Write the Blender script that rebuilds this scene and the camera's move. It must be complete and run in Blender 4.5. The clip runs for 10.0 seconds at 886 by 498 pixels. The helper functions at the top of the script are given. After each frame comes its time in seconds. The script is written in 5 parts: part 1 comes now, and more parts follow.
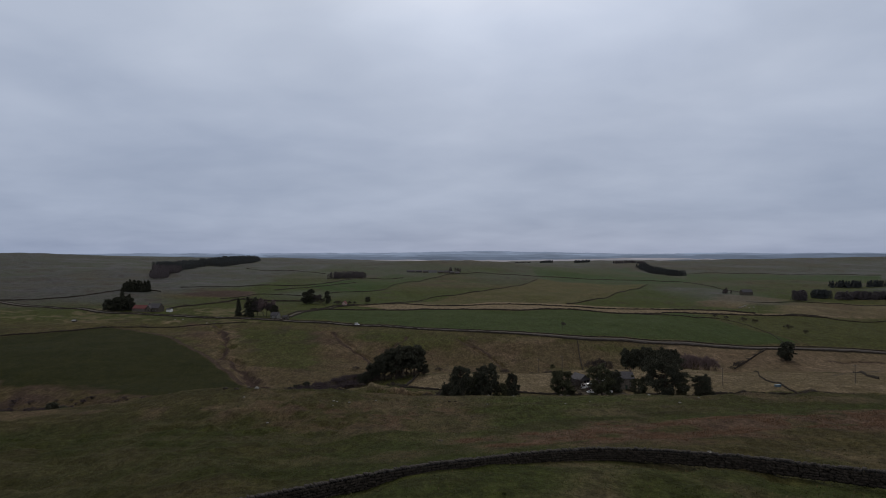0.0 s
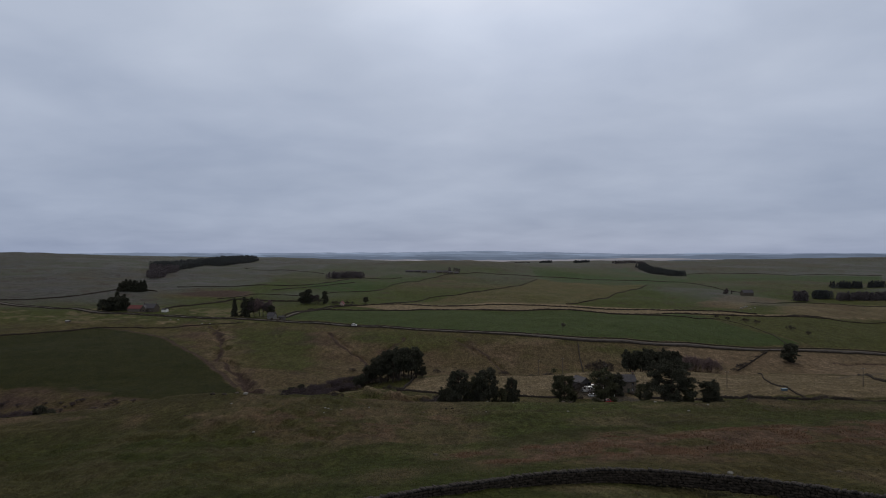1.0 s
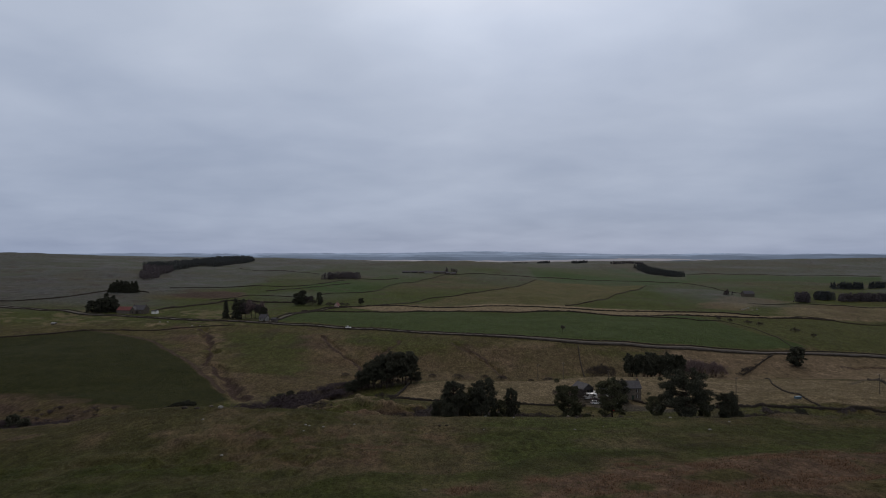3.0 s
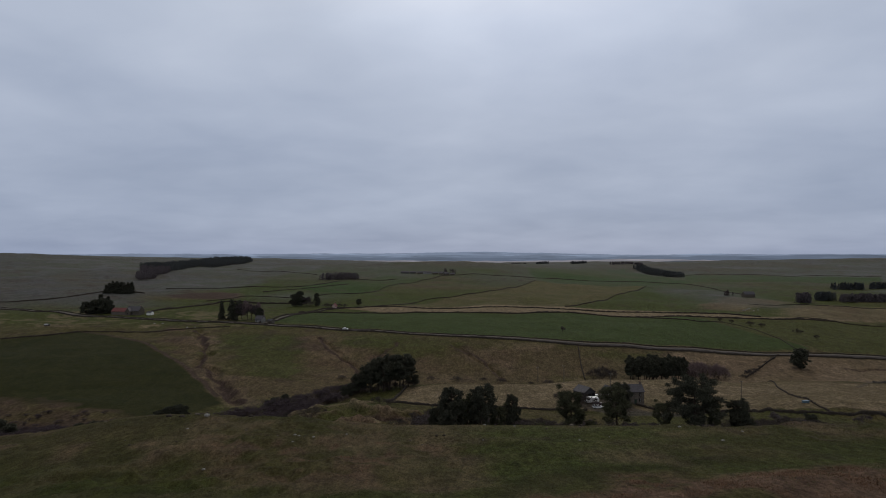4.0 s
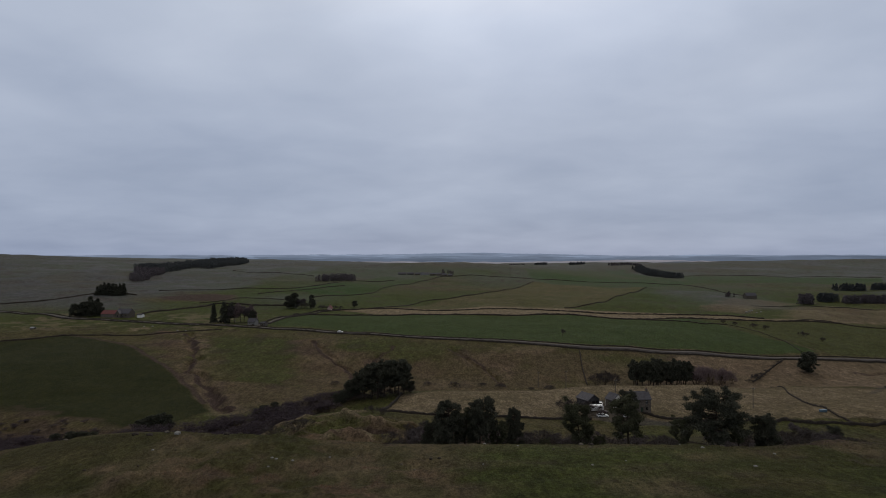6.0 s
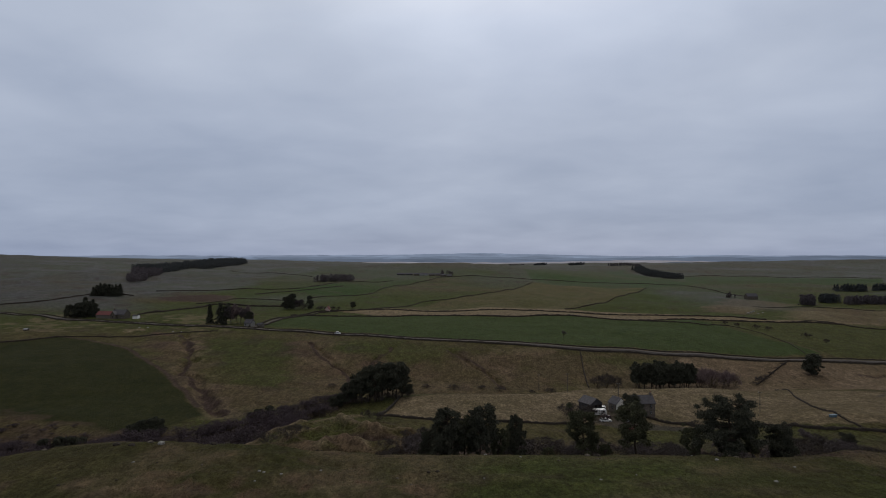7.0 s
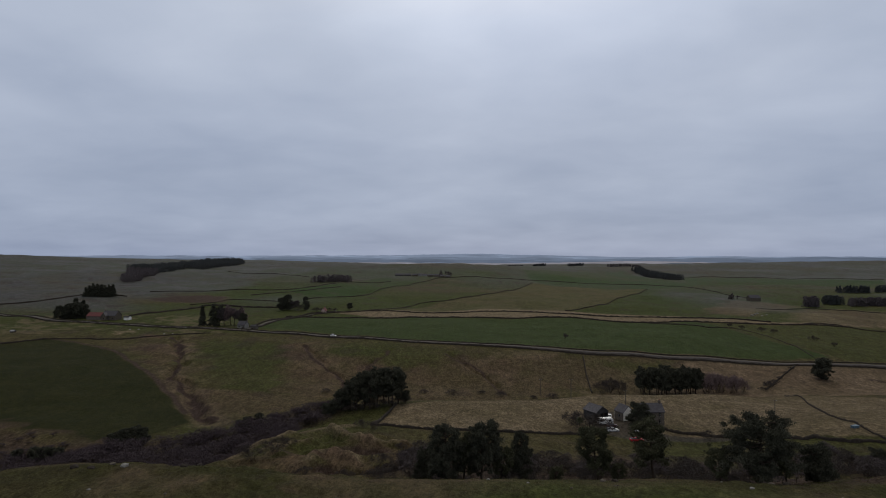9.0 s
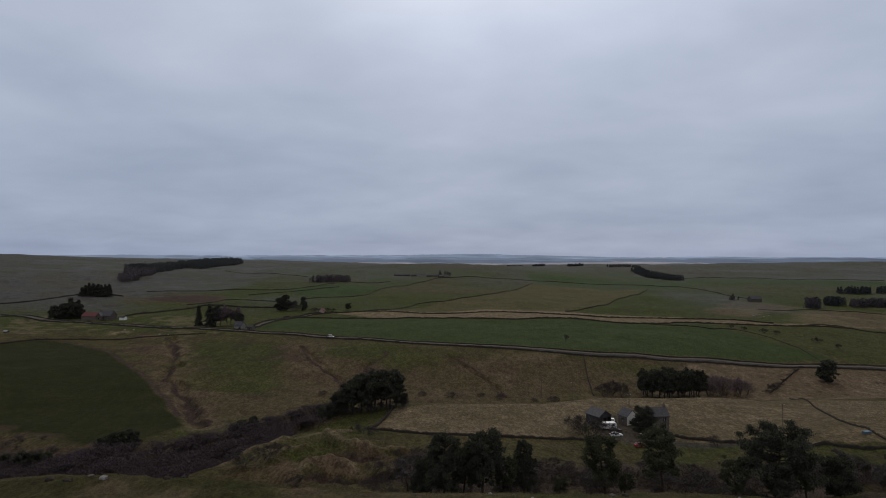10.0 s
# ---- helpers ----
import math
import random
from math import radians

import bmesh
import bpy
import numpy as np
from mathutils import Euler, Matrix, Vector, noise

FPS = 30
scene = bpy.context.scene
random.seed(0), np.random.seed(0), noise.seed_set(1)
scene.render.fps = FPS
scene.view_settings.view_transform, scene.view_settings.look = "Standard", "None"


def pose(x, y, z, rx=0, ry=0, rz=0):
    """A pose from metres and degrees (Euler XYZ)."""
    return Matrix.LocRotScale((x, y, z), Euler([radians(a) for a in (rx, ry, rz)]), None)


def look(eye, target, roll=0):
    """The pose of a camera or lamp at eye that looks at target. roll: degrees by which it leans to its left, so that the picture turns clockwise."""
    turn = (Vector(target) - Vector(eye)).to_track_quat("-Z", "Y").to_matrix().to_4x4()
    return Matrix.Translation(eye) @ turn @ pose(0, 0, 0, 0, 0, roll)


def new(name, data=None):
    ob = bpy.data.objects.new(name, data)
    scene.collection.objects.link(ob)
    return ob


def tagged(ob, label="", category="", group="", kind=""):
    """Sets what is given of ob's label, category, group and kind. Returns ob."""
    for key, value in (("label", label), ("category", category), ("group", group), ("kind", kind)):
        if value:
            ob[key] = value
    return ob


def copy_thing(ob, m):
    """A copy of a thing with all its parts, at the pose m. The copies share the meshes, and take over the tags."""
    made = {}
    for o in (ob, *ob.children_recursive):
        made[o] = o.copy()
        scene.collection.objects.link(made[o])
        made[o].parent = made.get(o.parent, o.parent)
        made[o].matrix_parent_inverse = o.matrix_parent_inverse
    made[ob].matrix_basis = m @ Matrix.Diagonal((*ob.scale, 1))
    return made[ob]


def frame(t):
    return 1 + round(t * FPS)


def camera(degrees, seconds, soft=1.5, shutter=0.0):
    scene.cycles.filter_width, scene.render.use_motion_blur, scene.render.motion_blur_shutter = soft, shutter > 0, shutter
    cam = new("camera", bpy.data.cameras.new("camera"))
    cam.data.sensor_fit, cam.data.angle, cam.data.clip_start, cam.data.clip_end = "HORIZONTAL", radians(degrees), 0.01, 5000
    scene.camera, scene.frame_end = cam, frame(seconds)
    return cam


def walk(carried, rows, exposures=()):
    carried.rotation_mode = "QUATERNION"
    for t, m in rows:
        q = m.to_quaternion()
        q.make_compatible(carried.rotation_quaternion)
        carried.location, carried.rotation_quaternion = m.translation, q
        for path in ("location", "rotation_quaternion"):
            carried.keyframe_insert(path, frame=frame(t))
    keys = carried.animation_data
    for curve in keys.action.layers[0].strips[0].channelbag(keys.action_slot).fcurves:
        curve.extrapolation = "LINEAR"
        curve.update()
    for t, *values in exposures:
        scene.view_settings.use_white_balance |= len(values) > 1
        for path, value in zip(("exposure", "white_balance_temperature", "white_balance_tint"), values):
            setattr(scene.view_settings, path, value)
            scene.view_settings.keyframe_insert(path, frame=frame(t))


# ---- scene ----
cam = camera(72.0, 10.0, soft=1.0)
PATH = [
    (0, (-0.08, -0.27, 64.31), (-1.04, 99.72, 64.97), -0.02),
    (1, (0.38, 6.30, 64.31), (-0.44, 106.29, 64.95), 0.05),
    (2, (0.79, 12.79, 64.31), (0.16, 112.79, 64.97), 0.07),
    (3, (1.14, 19.23, 64.31), (0.72, 119.22, 65.02), 0.07),
    (4, (1.45, 25.59, 64.29), (1.22, 125.59, 65.08), 0.05),
    (5, (1.70, 31.89, 64.27), (1.66, 131.88, 65.14), 0.03),
    (6, (1.90, 38.11, 64.23), (2.01, 138.11, 65.18), 0.02),
    (7, (2.04, 44.28, 64.19), (2.28, 144.27, 65.21), 0.03),
    (8, (2.14, 50.37, 64.14), (2.49, 150.36, 65.22), 0.07),
    (9, (2.18, 56.40, 64.08), (2.64, 156.39, 65.20), 0.13),
    (10, (2.17, 62.36, 64.02), (2.76, 162.35, 65.15), 0.23),
]
walk(cam, [(t, look(eye, target, roll)) for t, eye, target, roll in PATH])

# ---- light ----
world = bpy.data.worlds.new("overcast")
scene.world = world
world.use_nodes = True
wt = world.node_tree
wt.nodes.clear()


def wnode(kind, **values):
    n = wt.nodes.new(kind)
    for key, value in values.items():
        n.inputs[key].default_value = value
    return n


w_out = wt.nodes.new("ShaderNodeOutputWorld")
w_back = wnode("ShaderNodeBackground", Strength=1.0)
sky = wt.nodes.new("ShaderNodeTexSky")
sky.sky_type, sky.sun_disc = "NISHITA", False
sky.sun_elevation, sky.sun_rotation = radians(38), radians(10)
w_dim = wt.nodes.new("ShaderNodeVectorMath")
w_dim.operation = "SCALE"
w_dim.inputs["Scale"].default_value = 0.08
wt.links.new(sky.outputs[0], w_dim.inputs[0])
w_co = wt.nodes.new("ShaderNodeTexCoord")
w_xyz = wt.nodes.new("ShaderNodeSeparateXYZ")
wt.links.new(w_co.outputs["Generated"], w_xyz.inputs[0])
# The cloud deck is a flat ceiling: directions are laid out on it, so that it closes up towards the horizon.
w_up = wt.nodes.new("ShaderNodeMath")
w_up.operation = "ABSOLUTE"
wt.links.new(w_xyz.outputs[2], w_up.inputs[0])
w_den = wt.nodes.new("ShaderNodeMath")
w_den.operation = "ADD"
w_den.inputs[1].default_value = 0.19
wt.links.new(w_up.outputs[0], w_den.inputs[0])
w_div = wt.nodes.new("ShaderNodeVectorMath")
w_div.operation = "DIVIDE"
w_cmb = wt.nodes.new("ShaderNodeCombineXYZ")
for k in range(3):
    wt.links.new(w_den.outputs[0], w_cmb.inputs[k])
wt.links.new(w_co.outputs["Generated"], w_div.inputs[0])
wt.links.new(w_cmb.outputs[0], w_div.inputs[1])
w_map = wt.nodes.new("ShaderNodeMapping")
w_map.inputs["Scale"].default_value = (0.85, 0.95, 0.0)
w_map.inputs["Location"].default_value = (3.1, 0.4, 0.0)
wt.links.new(w_div.outputs[0], w_map.inputs[0])
w_big = wnode("ShaderNodeTexNoise", Scale=1.15, Detail=5.0, Roughness=0.44, Distortion=0.3)
w_fine = wnode("ShaderNodeTexNoise", Scale=3.0, Detail=6.0, Roughness=0.5, Distortion=0.25)
for n in (w_big, w_fine):
    wt.links.new(w_map.outputs[0], n.inputs["Vector"])
w_sum = wt.nodes.new("ShaderNodeMix")
w_sum.inputs[0].default_value = 0.34
wt.links.new(w_big.outputs[0], w_sum.inputs[2])
wt.links.new(w_fine.outputs[0], w_sum.inputs[3])
w_ramp = wt.nodes.new("ShaderNodeValToRGB")
w_ramp.color_ramp.elements[0].position, w_ramp.color_ramp.elements[0].color = 0.27, (0.348, 0.398, 0.512, 1)
w_ramp.color_ramp.elements[1].position, w_ramp.color_ramp.elements[1].color = 0.73, (0.525, 0.572, 0.680, 1)
wt.links.new(w_sum.outputs[0], w_ramp.inputs[0])
w_mix = wt.nodes.new("ShaderNodeMix")
w_mix.data_type = "RGBA"
w_mix.inputs[0].default_value = 0.92
wt.links.new(w_dim.outputs[0], w_mix.inputs[6])
wt.links.new(w_ramp.outputs[0], w_mix.inputs[7])
# The deck is darker and bluer low down, brightest and white overhead.
w_tint = wt.nodes.new("ShaderNodeValToRGB")
w_tint.color_ramp.elements[0].position, w_tint.color_ramp.elements[0].color = 0.0, (0.67, 0.72, 0.82, 1)
w_tint.color_ramp.elements[1].position, w_tint.color_ramp.elements[1].color = 1.0, (1.50, 1.28, 0.96, 1)
for at, colour in ((0.12, (0.81, 0.835, 0.88, 1)), (0.36, (1.10, 1.10, 1.08, 1)), (0.60, (1.28, 1.15, 0.98, 1))):
    w_tint.color_ramp.elements.new(at).color = colour
wt.links.new(w_up.outputs[0], w_tint.inputs[0])
w_lit = wt.nodes.new("ShaderNodeMix")
w_lit.data_type, w_lit.blend_type = "RGBA", "MULTIPLY"
w_lit.inputs[0].default_value = 1.0
wt.links.new(w_mix.outputs[2], w_lit.inputs[6])
wt.links.new(w_tint.outputs[0], w_lit.inputs[7])
# Where the hidden sun stands, the deck is thinner and glows.
w_sun = wt.nodes.new("ShaderNodeVectorMath")
w_sun.operation = "DOT_PRODUCT"
w_sun.inputs[1].default_value = Vector((60, 380, 300)).normalized()
wt.links.new(w_co.outputs["Generated"], w_sun.inputs[0])
w_glow = wt.nodes.new("ShaderNodeMapRange")
w_glow.interpolation_type = "SMOOTHSTEP"
for k, v in ((1, 0.88), (2, 1.0), (3, 1.0), (4, 1.3)):
    w_glow.inputs[k].default_value = v
wt.links.new(w_sun.outputs["Value"], w_glow.inputs[0])
w_thin = wt.nodes.new("ShaderNodeVectorMath")
w_thin.operation = "SCALE"
wt.links.new(w_lit.outputs[2], w_thin.inputs[0])
wt.links.new(w_glow.outputs[0], w_thin.inputs["Scale"])
wt.links.new(w_thin.outputs[0], w_back.inputs[0])
wt.links.new(w_back.outputs[0], w_out.inputs[0])

sun = new("sun", bpy.data.lights.new("sun", "SUN"))
sun.data.energy, sun.data.angle, sun.data.color = 0.9, radians(20), (1.0, 0.94, 0.84)
sun.matrix_basis = look((0, 0, 300), (-60, -380, 0))


# ---- materials ----
def material(name, rough=0.9, metal=0.0, spec=0.2):
    m = bpy.data.materials.new(name)
    m.use_nodes = True
    b = m.node_tree.nodes["Principled BSDF"]
    b.inputs["Roughness"].default_value, b.inputs["Metallic"].default_value = rough, metal
    b.inputs["Specular IOR Level"].default_value = spec
    return m, m.node_tree, b


def add(t, kind, **values):
    n = t.nodes.new(kind)
    for key, value in values.items():
        n.inputs[key].default_value = value
    return n


def mixed(t, factor, a, b, blend="MIX"):
    """A colour between a and b (colours or sockets) by a factor (number or socket)."""
    n = t.nodes.new("ShaderNodeMix")
    n.data_type, n.blend_type = "RGBA", blend
    for slot, v in ((0, factor), (6, a), (7, b)):
        if isinstance(v, bpy.types.NodeSocket):
            t.links.new(v, n.inputs[slot])
        else:
            n.inputs[slot].default_value = v if slot == 0 else (*v[:3], 1)
    return n.outputs[2]


def noise_of(t, size, detail=4.0, rough=0.55, low=0.35, high=0.65, stretch=None, space="Object"):
    """A patchy factor from 0 to 1 with patches of that size in metres."""
    co = add(t, "ShaderNodeTexCoord")
    out = co.outputs[space]
    if stretch:
        mp = add(t, "ShaderNodeMapping", Scale=stretch)
        t.links.new(out, mp.inputs[0])
        out = mp.outputs[0]
    n = add(t, "ShaderNodeTexNoise", Scale=1.0 / size, Detail=detail, Roughness=rough)
    t.links.new(out, n.inputs["Vector"])
    r = add(t, "ShaderNodeMapRange")
    r.inputs[1].default_value, r.inputs[2].default_value = low, high
    t.links.new(n.outputs[0], r.inputs[0])
    return r.outputs[0]


def bumped(t, b, source, depth, strength=1.0):
    n = add(t, "ShaderNodeBump", Strength=strength, Distance=depth)
    t.links.new(source, n.inputs["Height"])
    t.links.new(n.outputs[0], b.inputs["Normal"])


def island(t):
    return add(t, "ShaderNodeNewGeometry").outputs["Random Per Island"]


def attribute(t, name):
    n = t.nodes.new("ShaderNodeAttribute")
    n.attribute_name = name
    return n.outputs["Fac"]


def plain(name, colour, second=None, size=0.5, rough=0.85, metal=0.0, spec=0.2, bump=0.0, fine=None):
    """A surface in one colour that is worn in patches towards a second."""
    m, t, b = material(name, rough, metal, spec)
    second = second or tuple(0.75 * c for c in colour)
    c = mixed(t, noise_of(t, size), colour, second)
    c = mixed(t, noise_of(t, size * 0.17, low=0.4, high=0.75), c, tuple(0.5 * (p + q) * 0.8 for p, q in zip(colour, second)))
    t.links.new(c, b.inputs["Base Color"])
    if bump:
        bumped(t, b, noise_of(t, fine or size * 0.2), bump)
    return m


def leafy(name, dark, light, rough=0.8):
    """Leaves or twigs: each one has its own shade."""
    m, t, b = material(name, rough, 0.0, 0.08)
    c = mixed(t, island(t), dark, light)
    c = mixed(t, noise_of(t, 2.5), c, tuple(0.82 * v for v in dark))
    t.links.new(c, b.inputs["Base Color"])
    return m


def ground_material():
    """Pasture, rough moor grass, bracken and bare soil, by the land's cover; far haze and scrub shade are painted in.
    """
    m, t, b = material("grassland", 0.97, 0.0, 0.05)
    broad, patch, tuft, blade = noise_of(t, 90), noise_of(t, 14, 8, 0.65, 0.35, 0.65, (1.0, 0.75, 1.0)), noise_of(t, 2.2, 6, 0.65, 0.3, 0.7), noise_of(t, 0.5, 4, 0.7)
    clump = noise_of(t, 5.0, 7, 0.7, 0.38, 0.62, (1.0, 0.75, 1.0))
    c = mixed(t, broad, (0.068, 0.064, 0.022), (0.082, 0.073, 0.027))
    c = mixed(t, patch, c, (0.100, 0.080, 0.036))
    lush = mixed(t, clump, (0.049, 0.066, 0.0145), (0.067, 0.080, 0.019))
    c = mixed(t, attribute(t, "lush"), c, lush)
    deep = mixed(t, patch, (0.026, 0.048, 0.0115), (0.035, 0.056, 0.0155))
    c = mixed(t, attribute(t, "deep"), c, deep)
    moss = mixed(t, patch, (0.0185, 0.0218, 0.0060), (0.0255, 0.0275, 0.0076))
    c = mixed(t, attribute(t, "moss"), c, moss)
    straw = mixed(t, clump, (0.262, 0.202, 0.126), (0.182, 0.142, 0.086))
    c = mixed(t, attribute(t, "straw"), c, straw)
    rust = mixed(t, clump, (0.160, 0.102, 0.069), (0.110, 0.073, 0.049))
    c = mixed(t, attribute(t, "rust"), c, rust)
    # Grey-purple moor, its blue-grey also standing in for distance haze.
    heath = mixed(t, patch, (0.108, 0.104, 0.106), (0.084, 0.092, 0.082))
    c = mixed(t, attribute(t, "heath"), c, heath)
    # Bare soil; the same dark colour serves for shade painted below the scrub.
    earth = mixed(t, tuft, (0.050, 0.034, 0.028), (0.080, 0.054, 0.042))
    c = mixed(t, attribute(t, "earth"), c, earth)
    grit = mixed(t, tuft, (0.092, 0.080, 0.068), (0.066, 0.058, 0.050))
    c = mixed(t, attribute(t, "grit"), c, grit)
    # Tufts and hollows of the turf, coarse and fine, seen as light and dark flecks.
    sown = add(t, "ShaderNodeMath")
    sown.operation = "MAXIMUM"
    t.links.new(attribute(t, "deep"), sown.inputs[0])
    t.links.new(attribute(t, "moss"), sown.inputs[1])
    for size, depth in ((0.4, 0.42), (1.0, 0.50), (2.8, 0.34), (9.0, 0.16)):
        fleck = noise_of(t, size, 5, 0.68, 0.38, 0.62, (1.0, 0.5, 1.0))
        rough = mixed(t, fleck, c, mixed(t, 1.0, c, (1 - depth, 1 - depth, 1 - depth), "MULTIPLY"))
        sward = mixed(t, fleck, c, mixed(t, 1.0, c, (1 - 0.6 * depth, 1 - 0.6 * depth, 1 - 0.6 * depth), "MULTIPLY"))
        c = mixed(t, sown.outputs[0], rough, sward)
    c = mixed(t, 1.0, c, (1.54, 1.54, 1.58), "MULTIPLY")
    t.links.new(c, b.inputs["Base Color"])
    both = add(t, "ShaderNodeMath")
    both.operation = "ADD"
    t.links.new(tuft, both.inputs[0])
    t.links.new(blade, both.inputs[1])
    bumped(t, b, both.outputs[0], 0.34, 1.0)
    return m


GRASS = ground_material()
NEEDLES = leafy("dark pine needles", (0.055, 0.056, 0.041), (0.066, 0.067, 0.047))
# Paler and bluer than near needles: distance haze put into the colour.
HAZED_NEEDLES = leafy("dense dark conifer crowns", (0.060, 0.065, 0.067), (0.078, 0.084, 0.082))
NEEDLES_OLIVE = leafy("olive pine needles", (0.060, 0.062, 0.037), (0.086, 0.086, 0.050))
TWIGS_DARK = leafy("dark winter scrub twigs", (0.044, 0.037, 0.034), (0.068, 0.057, 0.052))
TWIGS = leafy("bare winter twigs", (0.066, 0.055, 0.056), (0.112, 0.092, 0.092))
TWIGS_PURPLE = leafy("purple-brown birch twigs", (0.056, 0.043, 0.049), (0.065, 0.050, 0.056))
# Far leafless crowns, likewise lightened in colour for haze.
LARCH = leafy("bare larch crowns", (0.090, 0.078, 0.084), (0.125, 0.108, 0.114))
TWIGS_RED = leafy("reddish bare twigs", (0.135, 0.100, 0.100), (0.215, 0.160, 0.155))
BARK = plain("rough bark", (0.075, 0.055, 0.042), (0.035, 0.028, 0.022), 0.6, 0.95, bump=0.03)
COPE_STONE = plain("weathered cope stone", (0.082, 0.074, 0.068), (0.042, 0.038, 0.036), 0.5, 0.95, bump=0.03, spec=0.04)
STONE = plain("weathered field stone", (0.125, 0.108, 0.088), (0.060, 0.052, 0.043), 0.7, 0.95, bump=0.03, spec=0.04)
DARK_STONE = plain("dark lichened stone", (0.058, 0.049, 0.041), (0.028, 0.024, 0.020), 0.5, 0.95, bump=0.04, spec=0.04)
PALE_STONE = plain("pale limestone", (0.25, 0.245, 0.225), (0.13, 0.125, 0.115), 0.4, 0.9, bump=0.03)
ASPHALT = plain("worn asphalt", (0.094, 0.084, 0.078), (0.070, 0.063, 0.058), 3.0, 0.95, spec=0.05)
SLATE = plain("grey slate roof", (0.078, 0.074, 0.082), (0.046, 0.044, 0.050), 0.9, 0.7, bump=0.02, spec=0.15)
PINK_WASH = plain("weathered pink limewash", (0.42, 0.31, 0.27), (0.30, 0.23, 0.20), 1.2, 0.9)
RENDER_WHITE = plain("white rendered wall", (0.80, 0.79, 0.75), (0.66, 0.65, 0.60), 1.5, 0.9)
HOUSE_STONE = plain("coursed sandstone", (0.165, 0.142, 0.120), (0.085, 0.074, 0.064), 0.6, 0.95, bump=0.02, spec=0.04)
RED_ROOF = plain("faded red sheet roof", (0.150, 0.046, 0.044), (0.092, 0.038, 0.036), 2.0, 0.8)
PALE_SHEET = plain("pale galvanised sheeting", (0.26, 0.26, 0.26), (0.18, 0.18, 0.18), 1.0, 0.7)
DARK_SHEET = plain("dark barn sheeting", (0.060, 0.058, 0.062), (0.035, 0.034, 0.036), 1.5, 0.7, spec=0.12)
WHITE_PAINT = plain("white vehicle paint", (0.78, 0.78, 0.78), (0.66, 0.66, 0.65), 2.0, 0.35, spec=0.5)
SILVER_PAINT = plain("silver vehicle paint", (0.52, 0.53, 0.55), (0.42, 0.43, 0.45), 2.0, 0.35, metal=0.3, spec=0.5)
RED_PAINT = plain("red vehicle paint", (0.42, 0.020, 0.030), (0.33, 0.018, 0.024), 2.0, 0.35, spec=0.5)
DARK_PAINT = plain("dark maroon vehicle paint", (0.060, 0.018, 0.022), (0.035, 0.012, 0.016), 2.0, 0.35, spec=0.5)
TYRE = plain("black rubber", (0.02, 0.02, 0.02), None, 0.2, 0.9)
RIM = plain("grey wheel rim", (0.35, 0.35, 0.36), None, 0.2, 0.4, metal=0.8)
GLASS = plain("dark window glass", (0.015, 0.017, 0.020), None, 0.5, 0.12, spec=0.6)
WOOD = plain("weathered grey timber", (0.13, 0.115, 0.10), (0.075, 0.065, 0.055), 0.4, 0.9, bump=0.01)
BLUE_PLASTIC = plain("pale blue plastic", (0.085, 0.14, 0.18), (0.07, 0.11, 0.14), 0.6, 0.5)
GREEN_PAINT = plain("dark green door paint", (0.03, 0.05, 0.035), None, 0.5, 0.6)
BRICK = plain("red chimney brick", (0.22, 0.10, 0.07), (0.14, 0.07, 0.055), 0.3, 0.9)


# ---- the lie of the land ----
def lattice(ix, iy, seed):
    """A random number from 0 to 1 for each crossing of a lattice."""
    h = (ix.astype(np.int64) * 374761393 + iy.astype(np.int64) * 668265263 + seed * 974634777) & 0x7FFFFFFF
    h = ((h ^ (h >> 13)) * 1274126177) & 0x7FFFFFFF
    return ((h ^ (h >> 16)) & 0xFFFF) / 65535.0


def value_noise(x, y, size, seed):
    """Smooth noise from -1 to 1 with bumps of that size in metres."""
    x, y = np.asarray(x, float) / size, np.asarray(y, float) / size
    ix, iy = np.floor(x), np.floor(y)
    fx, fy = x - ix, y - iy
    fx, fy = fx * fx * (3 - 2 * fx), fy * fy * (3 - 2 * fy)
    a, b = lattice(ix, iy, seed), lattice(ix + 1, iy, seed)
    c, d = lattice(ix, iy + 1, seed), lattice(ix + 1, iy + 1, seed)
    return 2 * ((a * (1 - fx) + b * fx) * (1 - fy) + (c * (1 - fx) + d * fx) * fy) - 1


def smooth(a, b, v):
    v = np.clip((np.asarray(v, float) - a) / (b - a), 0, 1)
    return v * v * (3 - 2 * v)


